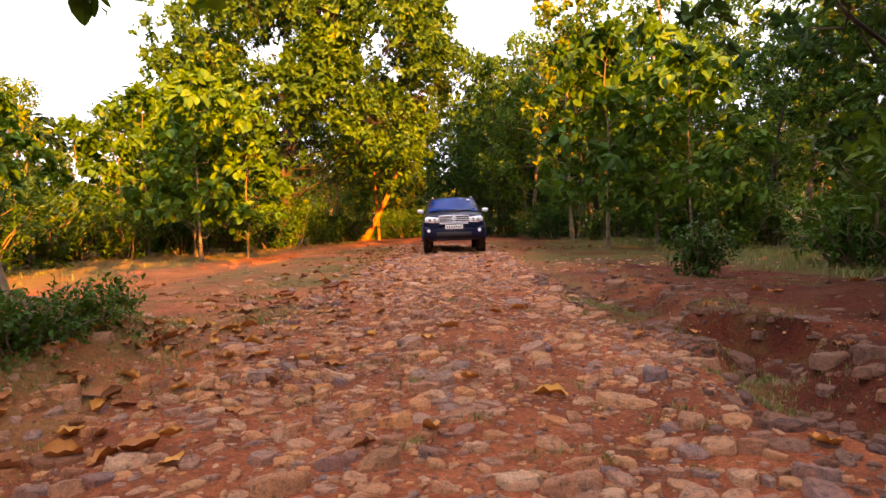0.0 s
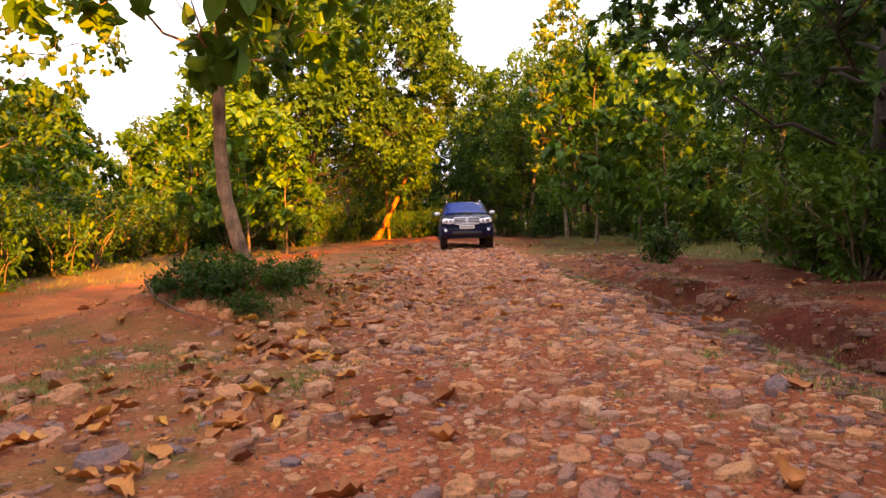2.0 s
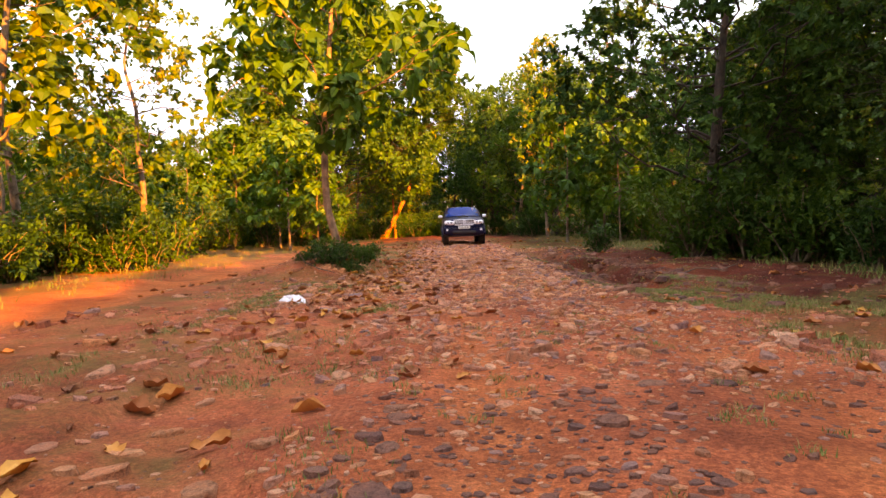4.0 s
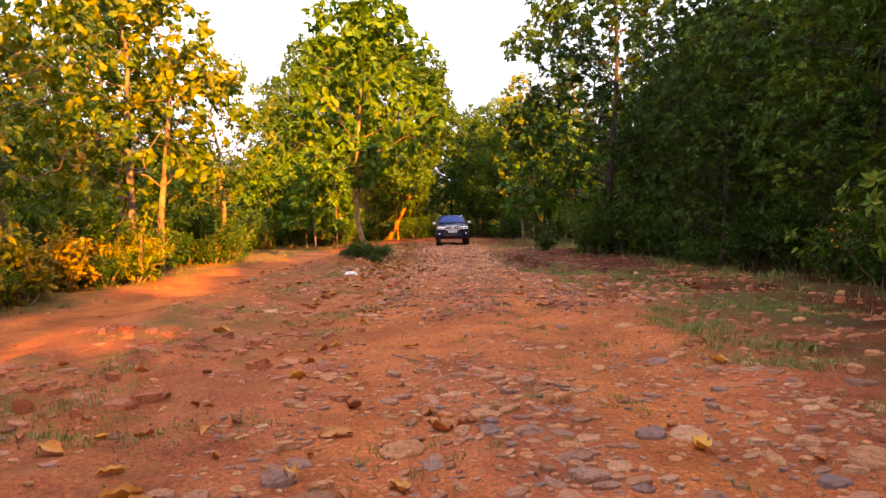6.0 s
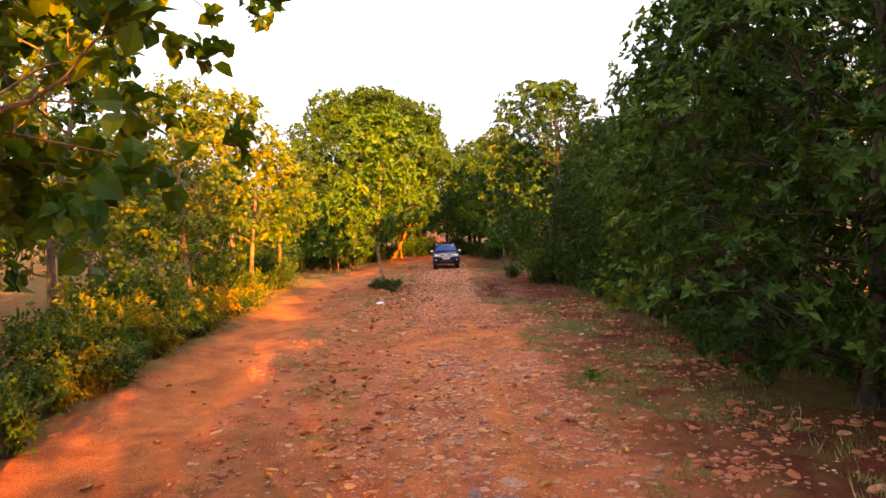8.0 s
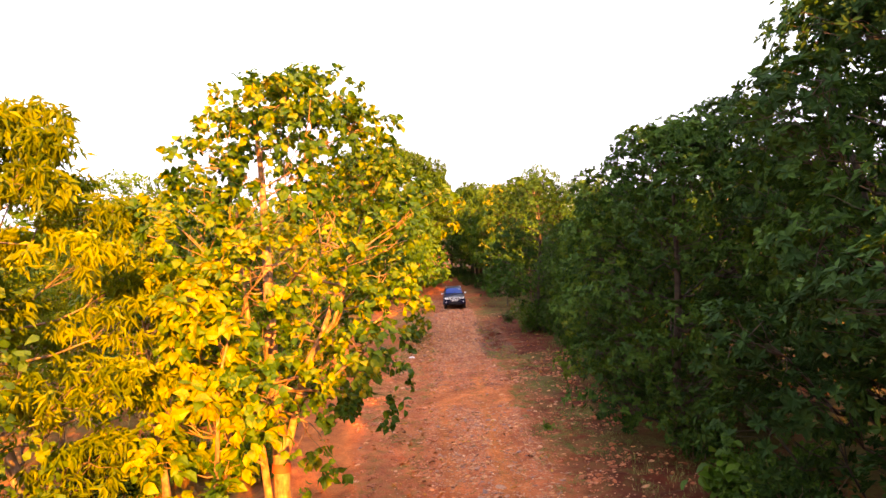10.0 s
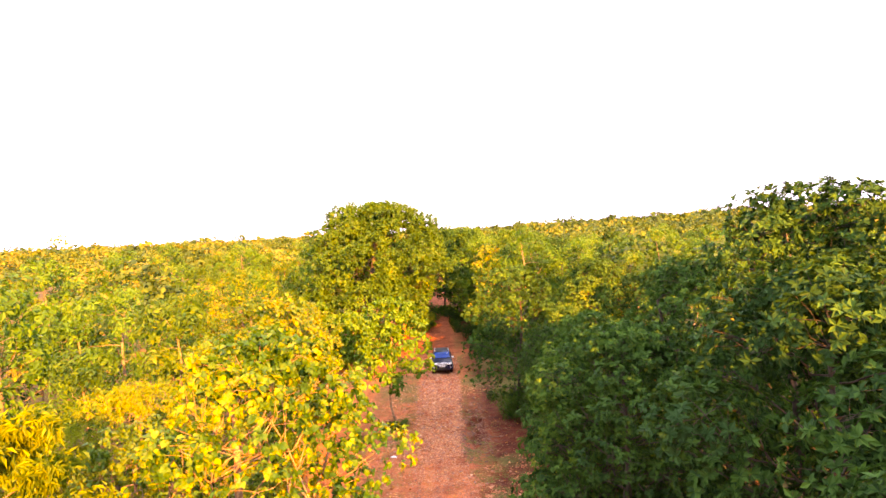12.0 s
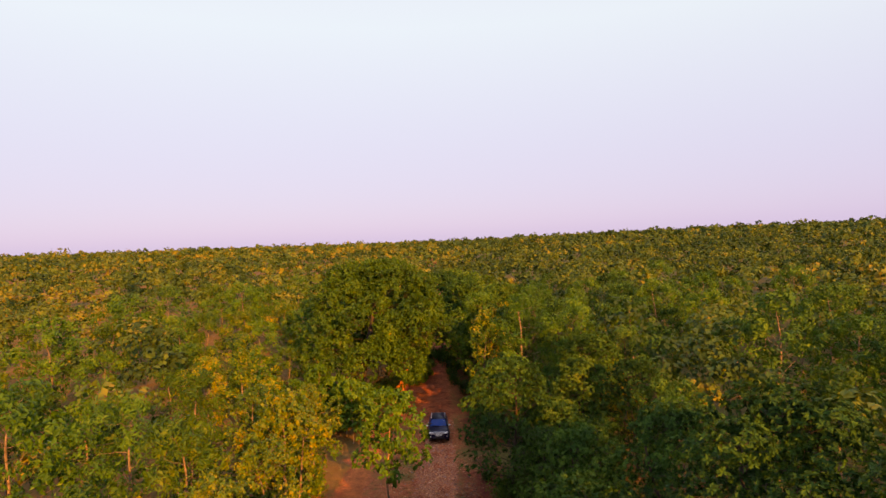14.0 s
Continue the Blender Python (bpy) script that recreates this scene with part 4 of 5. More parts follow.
# near-white base imitates bright sky reflected in the lenses
LAMP = paint("headlamp_lens", (0.88, 0.89, 0.93), 0.12, 0.0, 0.6)
REFLECTOR = paint("lamp_reflector", (0.42, 0.43, 0.48), 0.2, 0.7)
WHITE_PLATE = paint("white_plate", (0.82, 0.82, 0.80), 0.5)
# blue base colour stands in for sky mirrored in the glass
SKY_GLASS = paint("sky_painted_glass", (0.012, 0.07, 0.36), 0.08)
SKY_GLASS.node_tree.nodes["Principled BSDF"].inputs["Specular IOR Level"].default_value = 0.3
SEATS = paint("plate_characters", (0.10, 0.10, 0.10), 0.6)


def from_bm(bm, name, mat, flat=False):
    me = bpy.data.meshes.new(name)
    bmesh.ops.recalc_face_normals(bm, faces=bm.faces)
    bm.to_mesh(me); bm.free()
    me.materials.append(mat)
    me.polygons.foreach_set("use_smooth", [not flat] * len(me.polygons))
    return me


def box_mesh(name, size, at, mat, bevel=0.01, segments=2):
    bm = bmesh.new()
    bmesh.ops.create_cube(bm, size=1.0, matrix=Matrix.Translation(at) @ Matrix.Diagonal((*size, 1)))
    if bevel:
        bmesh.ops.bevel(bm, geom=bm.edges[:], offset=bevel, segments=segments, affect="EDGES", profile=0.5)
    return from_bm(bm, name, mat)


def loft(name, sections, mat, close=True):
    """A skin over half-sections [(y, [(x, z), ...])], mirrored across x = 0."""
    bm = bmesh.new()
    rows = []
    for y, half in sections:
        pts = [(x, y, z) for x, z in half] + [(-x, y, z) for x, z in reversed(half) if x > 1e-6]
        rows.append([bm.verts.new(p) for p in pts])
    n = len(rows[0])
    for a, b in zip(rows, rows[1:]):
        for k in range(n if close else n - 1):
            bm.faces.new((a[k], a[(k + 1) % n], b[(k + 1) % n], b[k]))
    if close:
        bm.faces.new(rows[0]); bm.faces.new(list(reversed(rows[-1])))
    me = from_bm(bm, name, mat)
    return me


def half(w, zb, zt, crown=0.03):
    return [(0, zb), (w * 0.78, zb), (w * 0.97, zb + 0.10), (w, zb + 0.26), (w, zt - 0.30), (w * 0.985, zt - 0.14), (w * 0.94, zt - 0.035), (w * 0.86, zt), (w * 0.45, zt + crown), (0, zt + crown * 1.2)]


def ring_mesh(name, profile, mat, n=28):
    """A turned shape round the x axis from a profile [(x, radius)]."""
    a = np.linspace(0, 2 * np.pi, n, endpoint=False)
    v = np.array([[(x, r * np.cos(t), r * np.sin(t)) for t in a] for x, r in profile]).reshape(-1, 3)
    k = len(profile)
    f = [(i * n + j, i * n + (j + 1) % n, ((i + 1) % k) * n + (j + 1) % n, ((i + 1) % k) * n + j) for i in range(k) for j in range(n)]
    return fast_mesh(name, v, np.array(f), [mat], None, True)


def make_car():
    car = tagged(new("car"), "dark navy blue off-road car with chrome grille on the road", "car")
    body = part("body", loft("body", [(0.02, half(0.70, 0.50, 0.99)), (0.05, half(0.80, 0.42, 1.06)), (0.14, half(0.875, 0.38, 1.11)), (0.36, half(0.915, 0.36, 1.15)), (0.80, half(0.93, 0.36, 1.185)),
                                      (1.30, half(0.93, 0.36, 1.22)), (2.4, half(0.93, 0.36, 1.22)), (3.6, half(0.93, 0.36, 1.22)), (4.3, half(0.92, 0.40, 1.21)), (4.6, half(0.88, 0.46, 1.14)), (4.68, half(0.81, 0.52, 1.06))], NAVY), car, "glossy dark navy bodywork")
    def cab(w0, z0, w1, z1):
        return [(0, z0), (w0, z0), (w0 * 0.99, z0 + 0.03), (w1 * 1.04, z1 - 0.07), (w1 * 0.97, z1 - 0.012), (w1 * 0.5, z1 + 0.012), (0, z1 + 0.016)]
    part("cabin", loft("cabin", [(1.22, cab(0.80, 1.17, 0.80, 1.21)), (1.5, cab(0.84, 1.18, 0.79, 1.42)), (1.98, cab(0.86, 1.18, 0.70, 1.67)), (2.3, cab(0.86, 1.18, 0.695, 1.705)),
                                 (3.2, cab(0.86, 1.18, 0.69, 1.72)), (3.95, cab(0.85, 1.18, 0.67, 1.70)), (4.3, cab(0.83, 1.18, 0.65, 1.64)), (4.58, cab(0.78, 1.14, 0.70, 1.22))], NAVY), car)
    def pane(name, quad, label, bulge=0.03):
        q = [Vector(p) for p in quad]
        bm = bmesh.new(); rows = []
        nrm = (q[1] - q[0]).cross(q[3] - q[0]).normalized()
        for i in range(6):
            row = []
            for j in range(9):
                s, t = i / 5, j / 8
                p = (q[0] * (1 - t) + q[1] * t) * (1 - s) + (q[3] * (1 - t) + q[2] * t) * s
                row.append(bm.verts.new(p + nrm * bulge * math.sin(math.pi * t) * 1.0))
            rows.append(row)
        for a, b in zip(rows, rows[1:]):
            for k in range(8):
                bm.faces.new((a[k], a[k + 1], b[k + 1], b[k]))
        geom = bmesh.ops.solidify(bm, geom=bm.faces[:], thickness=0.012)
        return part(name, from_bm(bm, name, SKY_GLASS), car, label)
    pane("windscreen", [(-0.745, 1.235, 1.245), (0.745, 1.235, 1.245), (0.635, 1.935, 1.665), (-0.635, 1.935, 1.665)], "raked windscreen with the sky's reflection painted blue", 0.05)
    for s in (-1, 1):
        q1 = [(s * 0.872, 1.55, 1.25), (s * 0.878, 2.45, 1.25), (s * 0.745, 2.45, 1.62), (s * 0.757, 2.02, 1.62)]
        q2 = [(s * 0.878, 2.52, 1.25), (s * 0.874, 3.35, 1.25), (s * 0.740, 3.35, 1.625), (s * 0.745, 2.52, 1.625)]
        q3 = [(s * 0.872, 3.43, 1.27), (s * 0.845, 4.18, 1.28), (s * 0.712, 4.08, 1.58), (s * 0.736, 3.43, 1.615)]
        for q in (q1, q2, q3):
            pane("side_window", q if s > 0 else [q[1], q[0], q[3], q[2]], "", 0.004)
        part("roof_rail", fast_mesh("roof_rail", *tube([(s * 0.62, 2.2, 1.70), (s * 0.63, 2.3, 1.735), (s * 0.635, 3.0, 1.75), (s * 0.62, 3.85, 1.735), (s * 0.60, 3.95, 1.69)], [0.022] * 5, 8), [SILVER], None, True), car, "silver roof rail")
        mirror = box_mesh("mirror", (0.20, 0.13, 0.13), (s * 1.01, 1.45, 1.27), SILVER, 0.05, 3)
        mo = part("mirror", mirror, car, "pale chrome door mirror")
        part("mirror_arm", box_mesh("mirror_arm", (0.14, 0.06, 0.05), (s * 0.90, 1.48, 1.22), BLACK, 0.015), mo)
        # head lamp: a swept lens that wraps round the wing
        bm = bmesh.new(); rows = []
        for i in range(15):
            u = i / 14
            x = 0.445 + 0.405 * u
            yf = 0.0 + 0.02 * u + 0.19 * max(0.0, u - 0.55) ** 1.5
            zt, zb = 1.045 + 0.035 * u - 0.05 * max(0, u - 0.85) / 0.15, 0.885 - 0.02 * math.sin(math.pi * u) + 0.05 * max(0, u - 0.6)
            rows.append([bm.verts.new((s * x, yf + d, z)) for d, z in ((0.16, zb), (0.03, zb), (0.006, zb + 0.02), (-0.012, 0.5 * (zb + zt)), (0.014, zt - 0.02), (0.04, zt), (0.16, zt))])
        for p, q in zip(rows, rows[1:]):
            for k in range(7):
                bm.faces.new((p[k], p[(k + 1) % 7], q[(k + 1) % 7], q[k]))
        bm.faces.new(rows[0]); bm.faces.new(rows[-1])
        lamp = part("headlight", from_bm(bm, "headlight", LAMP), car, "swept headlight, lens whitened for reflected sky")
        for x, rad in ((0.555, 0.052), (0.70, 0.045)):
            part("bulb_cup", ring_turn("bulb_cup", [(0.0, 0.012), (0.012, rad * 0.7), (0.0, rad), (0.03, rad)], REFLECTOR, (s * x, -0.012, 0.965)), lamp)
        part("fog_light", ring_turn("fog_light", [(-0.02, 0.0), (-0.03, 0.045), (0.0, 0.062), (0.03, 0.055)], LAMP, (s * 0.74, 0.035, 0.66)), car, "small round fog light")
        for k, y in enumerate((2.05, 2.95)):
            part("door_handle", box_mesh("door_handle", (0.03, 0.17, 0.03), (s * 0.94, y + 0.25, 1.05), CHROME, 0.01), car)
        part("running_board", box_mesh("running_board", (0.17, 2.1, 0.05), (s * 0.93, 2.28, 0.36), BLACK, 0.02), car)
        for y in (0.88, 3.64):
            # flared arch over each wheel
            a = np.linspace(0.05, np.pi - 0.05, 12)
            arch = part("wheel_arch", fast_mesh("wheel_arch", *tube(np.stack([np.full(12, s * 0.925), y + np.cos(a) * 0.47, 0.40 + np.sin(a) * 0.47], 1), [0.045] * 12, 8), [NAVY], None, True), car)
            part("arch_liner", ring_turn("arch_liner", [(0, 0.0), (0.0, 0.44), (0.04, 0.44), (0.04, 0.0)], BLACK, (s * 0.893, y, 0.40), "x"), arch)
            wheel = tagged(new("wheel"), "dusty off-road wheel")
            wheel.parent = car
            wheel.location = (s * 0.80, y, 0.375)
            part("tyre", ring_mesh("tyre", [(-0.13, 0.25), (-0.13, 0.33), (-0.10, 0.37), (0.10, 0.37), (0.13, 0.33), (0.13, 0.25)], RUBBER), wheel)
            part("rim", ring_mesh("rim", [(s * 0.02, 0.02), (s * 0.05, 0.06), (s * 0.04, 0.2), (s * 0.11, 0.25), (s * 0.12, 0.255), (s * 0.0, 0.25)], ALLOY), wheel)
            for k in range(6):
                w = k * math.pi / 3
                sp = box_mesh("spoke", (0.03, 0.055, 0.20), (0, 0, 0.14), ALLOY, 0.01, 1)
                so = part("spoke", sp, wheel); so.matrix_basis = Matrix.Translation((s * 0.085, 0, 0)) @ Matrix.Rotation(w, 4, "X")
    # front: grille with slats, bumper, plate, scoop
    grille = part("grille", box_mesh("grille", (0.86, 0.06, 0.22), (0, 0.02, 0.97), BLACK, 0.03), car)
    part("grille_frame", fast_mesh("grille_frame", *tube([(-0.44, 0.0, 1.075), (-0.2, -0.02, 1.085), (0.2, -0.02, 1.085), (0.44, 0.0, 1.075), (0.41, -0.01, 0.865), (-0.41, -0.01, 0.865), (-0.44, 0.0, 1.075)], [0.022] * 7, 8), [SILVER], None, True), grille, "chrome surround")
    for z in (0.91, 0.965, 1.02):
        part("slat", box_mesh("slat", (0.80, 0.04, 0.026), (0, -0.014, z), SILVER, 0.008, 1), grille, "chrome slat")
    part("badge", ring_turn("badge", [(-0.012, 0.0), (-0.014, 0.05), (0.0, 0.078), (0.01, 0.07)], SILVER, (0, -0.035, 0.995)), grille, "plain oval chrome badge")
    bump_o = part("bumper", box_mesh("bumper", (1.80, 0.26, 0.36), (0, 0.145, 0.62), NAVY, 0.10, 4), car, "deep dark front bumper")
    part("air_intake", box_mesh("air_intake", (1.02, 0.06, 0.13), (0, 0.01, 0.55), BLACK, 0.03), bump_o)
    part("skid_plate", box_mesh("skid_plate", (1.10, 0.14, 0.08), (0, 0.12, 0.42), BLACK, 0.02), bump_o, "dark skid plate")
    plate = part("number_plate", box_mesh("number_plate", (0.52, 0.015, 0.125), (0, -0.02, 0.765), WHITE_PLATE, 0.006), car, "white number plate with grey bars")
    for k in range(7):
        part("character", box_mesh("character", (0.030, 0.006, 0.055), (-0.195 + k * 0.065, -0.028, 0.765), SEATS, 0), plate)
    scoop = part("hood_scoop", box_mesh("hood_scoop", (0.44, 0.46, 0.07), (0, 0.86, 1.215), NAVY, 0.03, 3), car)
    part("scoop_mouth", box_mesh("scoop_mouth", (0.36, 0.03, 0.045), (0, 0.63, 1.22), BLACK, 0.01), scoop)
    for x in (-0.36, 0.12):
        part("wiper", fast_mesh("wiper", *tube([(x, 1.20, 1.26), (x + 0.25, 1.26, 1.295), (x + 0.50, 1.23, 1.28)], [0.010, 0.009, 0.006], 5), [BLACK], None, True), car)
    part("rear_bumper", box_mesh("rear_bumper", (1.66, 0.22, 0.26), (0, 4.62, 0.58), NAVY, 0.08, 3), car)
    part("sticker", box_mesh("sticker", (0.09, 0.006, 0.07), (0.50, 1.79, 1.60), WHITE_PLATE, 0), car, "small white windscreen sticker").rotation_euler = (0, 0, 0)
    return car


def ring_turn(name, profile, mat, at, axis_name="y"):
    me = ring_mesh(name, profile, mat, 20)
    turn = Matrix.Rotation(math.pi / 2, 4, "Z") if axis_name == "y" else Matrix()
    me.transform(Matrix.Translation(at) @ turn)
    return me


car = make_car()
CAR_Y = 8.8
car.location = (-0.98, CAR_Y, on_land(-1.0, 10.8, 0.0))
car.rotation_euler = (0, 0, radians(3.2))

# ---- litter, sticks and fallen leaves ----
def litter_mesh():
    """A crumpled thin white sheet lying in a heap."""
    r = np.random.default_rng(3)
    n, m = 22, 16
    u, v = np.meshgrid(np.linspace(-1, 1, n), np.linspace(-1, 1, m), indexing="ij")
    rad = np.hypot(u, v)
    z = 0.10 * np.clip(1 - rad ** 2 * 0.8, 0, 1) ** 0.7 + 0.006 * r.normal(0, 1, u.shape) * (rad < 0.75) + 0.006
    x = u * 0.165 * (1 + 0.12 * value_noise(u * 2, v * 2)) + r.normal(0, 0.004, u.shape)
    y = v * 0.10 * (1 + 0.2 * value_noise(v * 2 + 5, u * 2)) + r.normal(0, 0.004, u.shape)
    i, j = np.meshgrid(np.arange(n - 1), np.arange(m - 1), indexing="ij")
    f = np.stack([i * m + j, (i + 1) * m + j, (i + 1) * m + j + 1, i * m + j + 1], -1).reshape(-1, 4)
    return fast_mesh("plastic_sheet", np.stack([x, y, z], -1).reshape(-1, 3), f, [paint("white_plastic", (0.82, 0.82, 0.85), 0.4)], None, False)


rub = tagged(new("plastic_sheet", litter_mesh()), "crumpled white plastic sheet lying on the grass", "litter")
plant(rub, -2.99, -10.78, 0.15)

m, n, l, b = material("dry_leaf")
g = n.new("ShaderNodeNewGeometry"); o = n.new("ShaderNodeObjectInfo"); tc = n.new("ShaderNodeTexCoord")
fr = n.new("ShaderNodeMath"); fr.operation = "ADD"; l.new(g.outputs["Random Per Island"], fr.inputs[0]); l.new(o.outputs["Random"], fr.inputs[1])
fr2 = n.new("ShaderNodeMath"); fr2.operation = "FRACT"; l.new(fr.outputs[0], fr2.inputs[0])
r = ramp(n, [(0.0, (0.17, 0.055, 0.022)), (0.35, (0.40, 0.125, 0.035)), (0.75, (0.55, 0.20, 0.04)), (1.0, (0.66, 0.31, 0.05))])
l.new(fr2.outputs[0], r.inputs[0])
l.new(mixed(n, l, 0.4, r.outputs[0], noise_tex(n, l, 45, 4, 0.6, tc.outputs["Object"]).outputs[0], "OVERLAY"), b.inputs["Base Color"])
b.inputs["Roughness"].default_value = 0.7
DRY_LEAF = m


def dry_leaf_arrays(r, size=0.2):
    """A dry curled leaf, a bent strip with a pointed outline."""
    n, k = 7, 5
    t, s = np.meshgrid(np.linspace(0, 1, n), np.linspace(-1, 1, k), indexing="ij")
    w = 0.30 * np.sin(np.pi * np.clip(t * 0.94 + 0.03, 0, 1)) ** 0.7
    c1, c2 = r.uniform(0.5, 1.8), r.uniform(-0.4, 1.0)
    x = (t - 0.5) * (1 - 0.15 * c2)
    y = s * w * (1 - 0.25 * c1 * np.abs(s))
    w *= 1 + 0.18 * r.normal(0, 1, (n, 1))
    y = s * w * (1 - 0.25 * np.abs(s)) + 0.03 * r.normal(0, 1, t.shape)
    z = c1 * (s ** 2) * w * 0.6 + c2 * (t - 0.5) ** 2 * 0.7 + 0.06 * r.normal(0, 1, t.shape) + 0.03
    v = np.stack([x, y, np.abs(z)], -1).reshape(-1, 3) * size
    i, j = np.meshgrid(np.arange(n - 1), np.arange(k - 1), indexing="ij")
    return v, np.stack([i * k + j, (i + 1) * k + j, (i + 1) * k + j + 1, i * k + j + 1], -1).reshape(-1, 4)


def turned(v, a):
    c, s = math.cos(a), math.sin(a)
    return np.stack([v[:, 0] * c - v[:, 1] * s, v[:, 0] * s + v[:, 1] * c, v[:, 2]], 1)


r = np.random.default_rng(17)
leaf_shapes = []
for k in range(6):
    v, f = dry_leaf_arrays(r)
    leaf_shapes.append(fast_mesh("fallen_leaf", v, f, [DRY_LEAF], None, True))
# the larger ones that lie singly, where they can be told apart
single = [(-2.67, -6.5), (-2.66, -8.45), (-2.53, -10.56), (-2.56, -9.84), (-1.4, -24.1), (1.07, -25.0), (-2.45, -8.9), (-2.95, -8.2), (-2.2, -7.2), (-2.0, -9.5), (-3.3, -9.3), (-2.8, -7.4), (-2.3, -6.1),
          (-1.75, -24.9), (-0.6, -24.2), (0.5, -24.5), (-2.2, -23.3), (1.9, -23.6), (-0.1, -22.3), (-1.9, -21.8), (-2.6, -11.4), (-2.1, -5.2), (0.95, -6.9), (-0.55, -6.7)]
single += [(-2.5 + r.normal(0, 0.45), r.uniform(-10, -4)) for k in range(80)] + [(r.uniform(-4, 3), r.uniform(-31, -17)) for k in range(20)]
for x, y in single:
    if -20.8 < y < -18.0:
        continue
    ob = tagged(new("fallen_leaf", leaf_shapes[r.integers(6)]), "dry curled orange-brown fallen leaf on the ground", "leaf", "fallen leaves")
    ob.location, ob.rotation_euler, sc = (x, y, on_land(x, y, 0.012)), (r.normal(0, 0.2), r.normal(0, 0.2), r.uniform(0, 6.28)), r.uniform(0.45, 0.95)
    ob.scale = (sc, sc, sc)
rest = Pile()
for k in range(1500):
    y = r.uniform(-32, 16)
    x = float(road_x(y)) + (r.normal(-1.9, 0.7) if r.random() < 0.5 else r.uniform(-6, 5))
    v, f = dry_leaf_arrays(r, r.uniform(0.06, 0.2))
    if (-20.8 < y < -17.8 and k % 6) or (y < -14 and k % 2):
        continue
    v = turned(v, r.uniform(0, 6.28))
    rest.add(v + (x, y, on_land(x, y, 0.008)), f)
tagged(new("leaf_litter", rest.mesh("leaf_litter", DRY_LEAF)), "scattered small dry brown leaves on the earth", "leaf litter", kind="stuff")


def stick(points, radius, label):
    p = np.asarray(points, float)
    ob = tagged(new("stick", fast_mesh("stick", *tube(p, np.linspace(radius, radius * 0.4, len(p)), 6), [BARK], None, True)), label, "stick")
    return ob


def lying(points, lift=0.02):
    return [(x, y, on_land(x, y, lift + h)) for x, y, h in points]


stick(lying([(-4.0, -6.75, 0.22), (-3.85, -6.85, 0.08), (-3.55, -7.0, 0.03), (-3.25, -7.1, 0.02)]), 0.014, "thin bare grey stick on the mound")
stick(lying([(2.6, -8.2, 0.0), (2.9, -8.0, 0.05), (3.3, -8.05, 0.02), (3.7, -7.8, 0.06)]), 0.015, "crooked dead stick by the gully")
stick(lying([(-0.75, -20.55, 0.0), (-0.6, -20.75, 0.02), (-0.48, -20.85, 0.02)]), 0.006, "short dry twig on the road")
stick(lying([(0.02, -20.5, 0.0), (-0.03, -20.7, 0.03), (-0.06, -20.95, 0.02)]), 0.007, "short dry twig on the road")

# a painted ring round the forked teak's foot
part("painted_band", fast_mesh("painted_band", *tube([(-0.006, 0.01, 2.04), (0.0, 0.02, 2.14), (0.0, 0.03, 2.23)], [0.205, 0.20, 0.195], 14), [paint("red_paint", (0.30, 0.045, 0.03), 0.8, noise_amount=0.3)], None, True), banded_tree, "dull red painted band")

# ---- grass ----
m, n, l, b = material("grass_blade")
g = n.new("ShaderNodeNewGeometry")
r_ = ramp(n, [(0.0, (0.07, 0.13, 0.018)), (0.5, (0.14, 0.19, 0.03)), (0.8, (0.26, 0.23, 0.06)), (1.0, (0.42, 0.28, 0.12))])
l.new(g.outputs["Random Per Island"], r_.inputs[0]); l.new(r_.outputs[0], b.inputs["Base Color"])
b.inputs["Roughness"].default_value = 0.7
GRASS = m


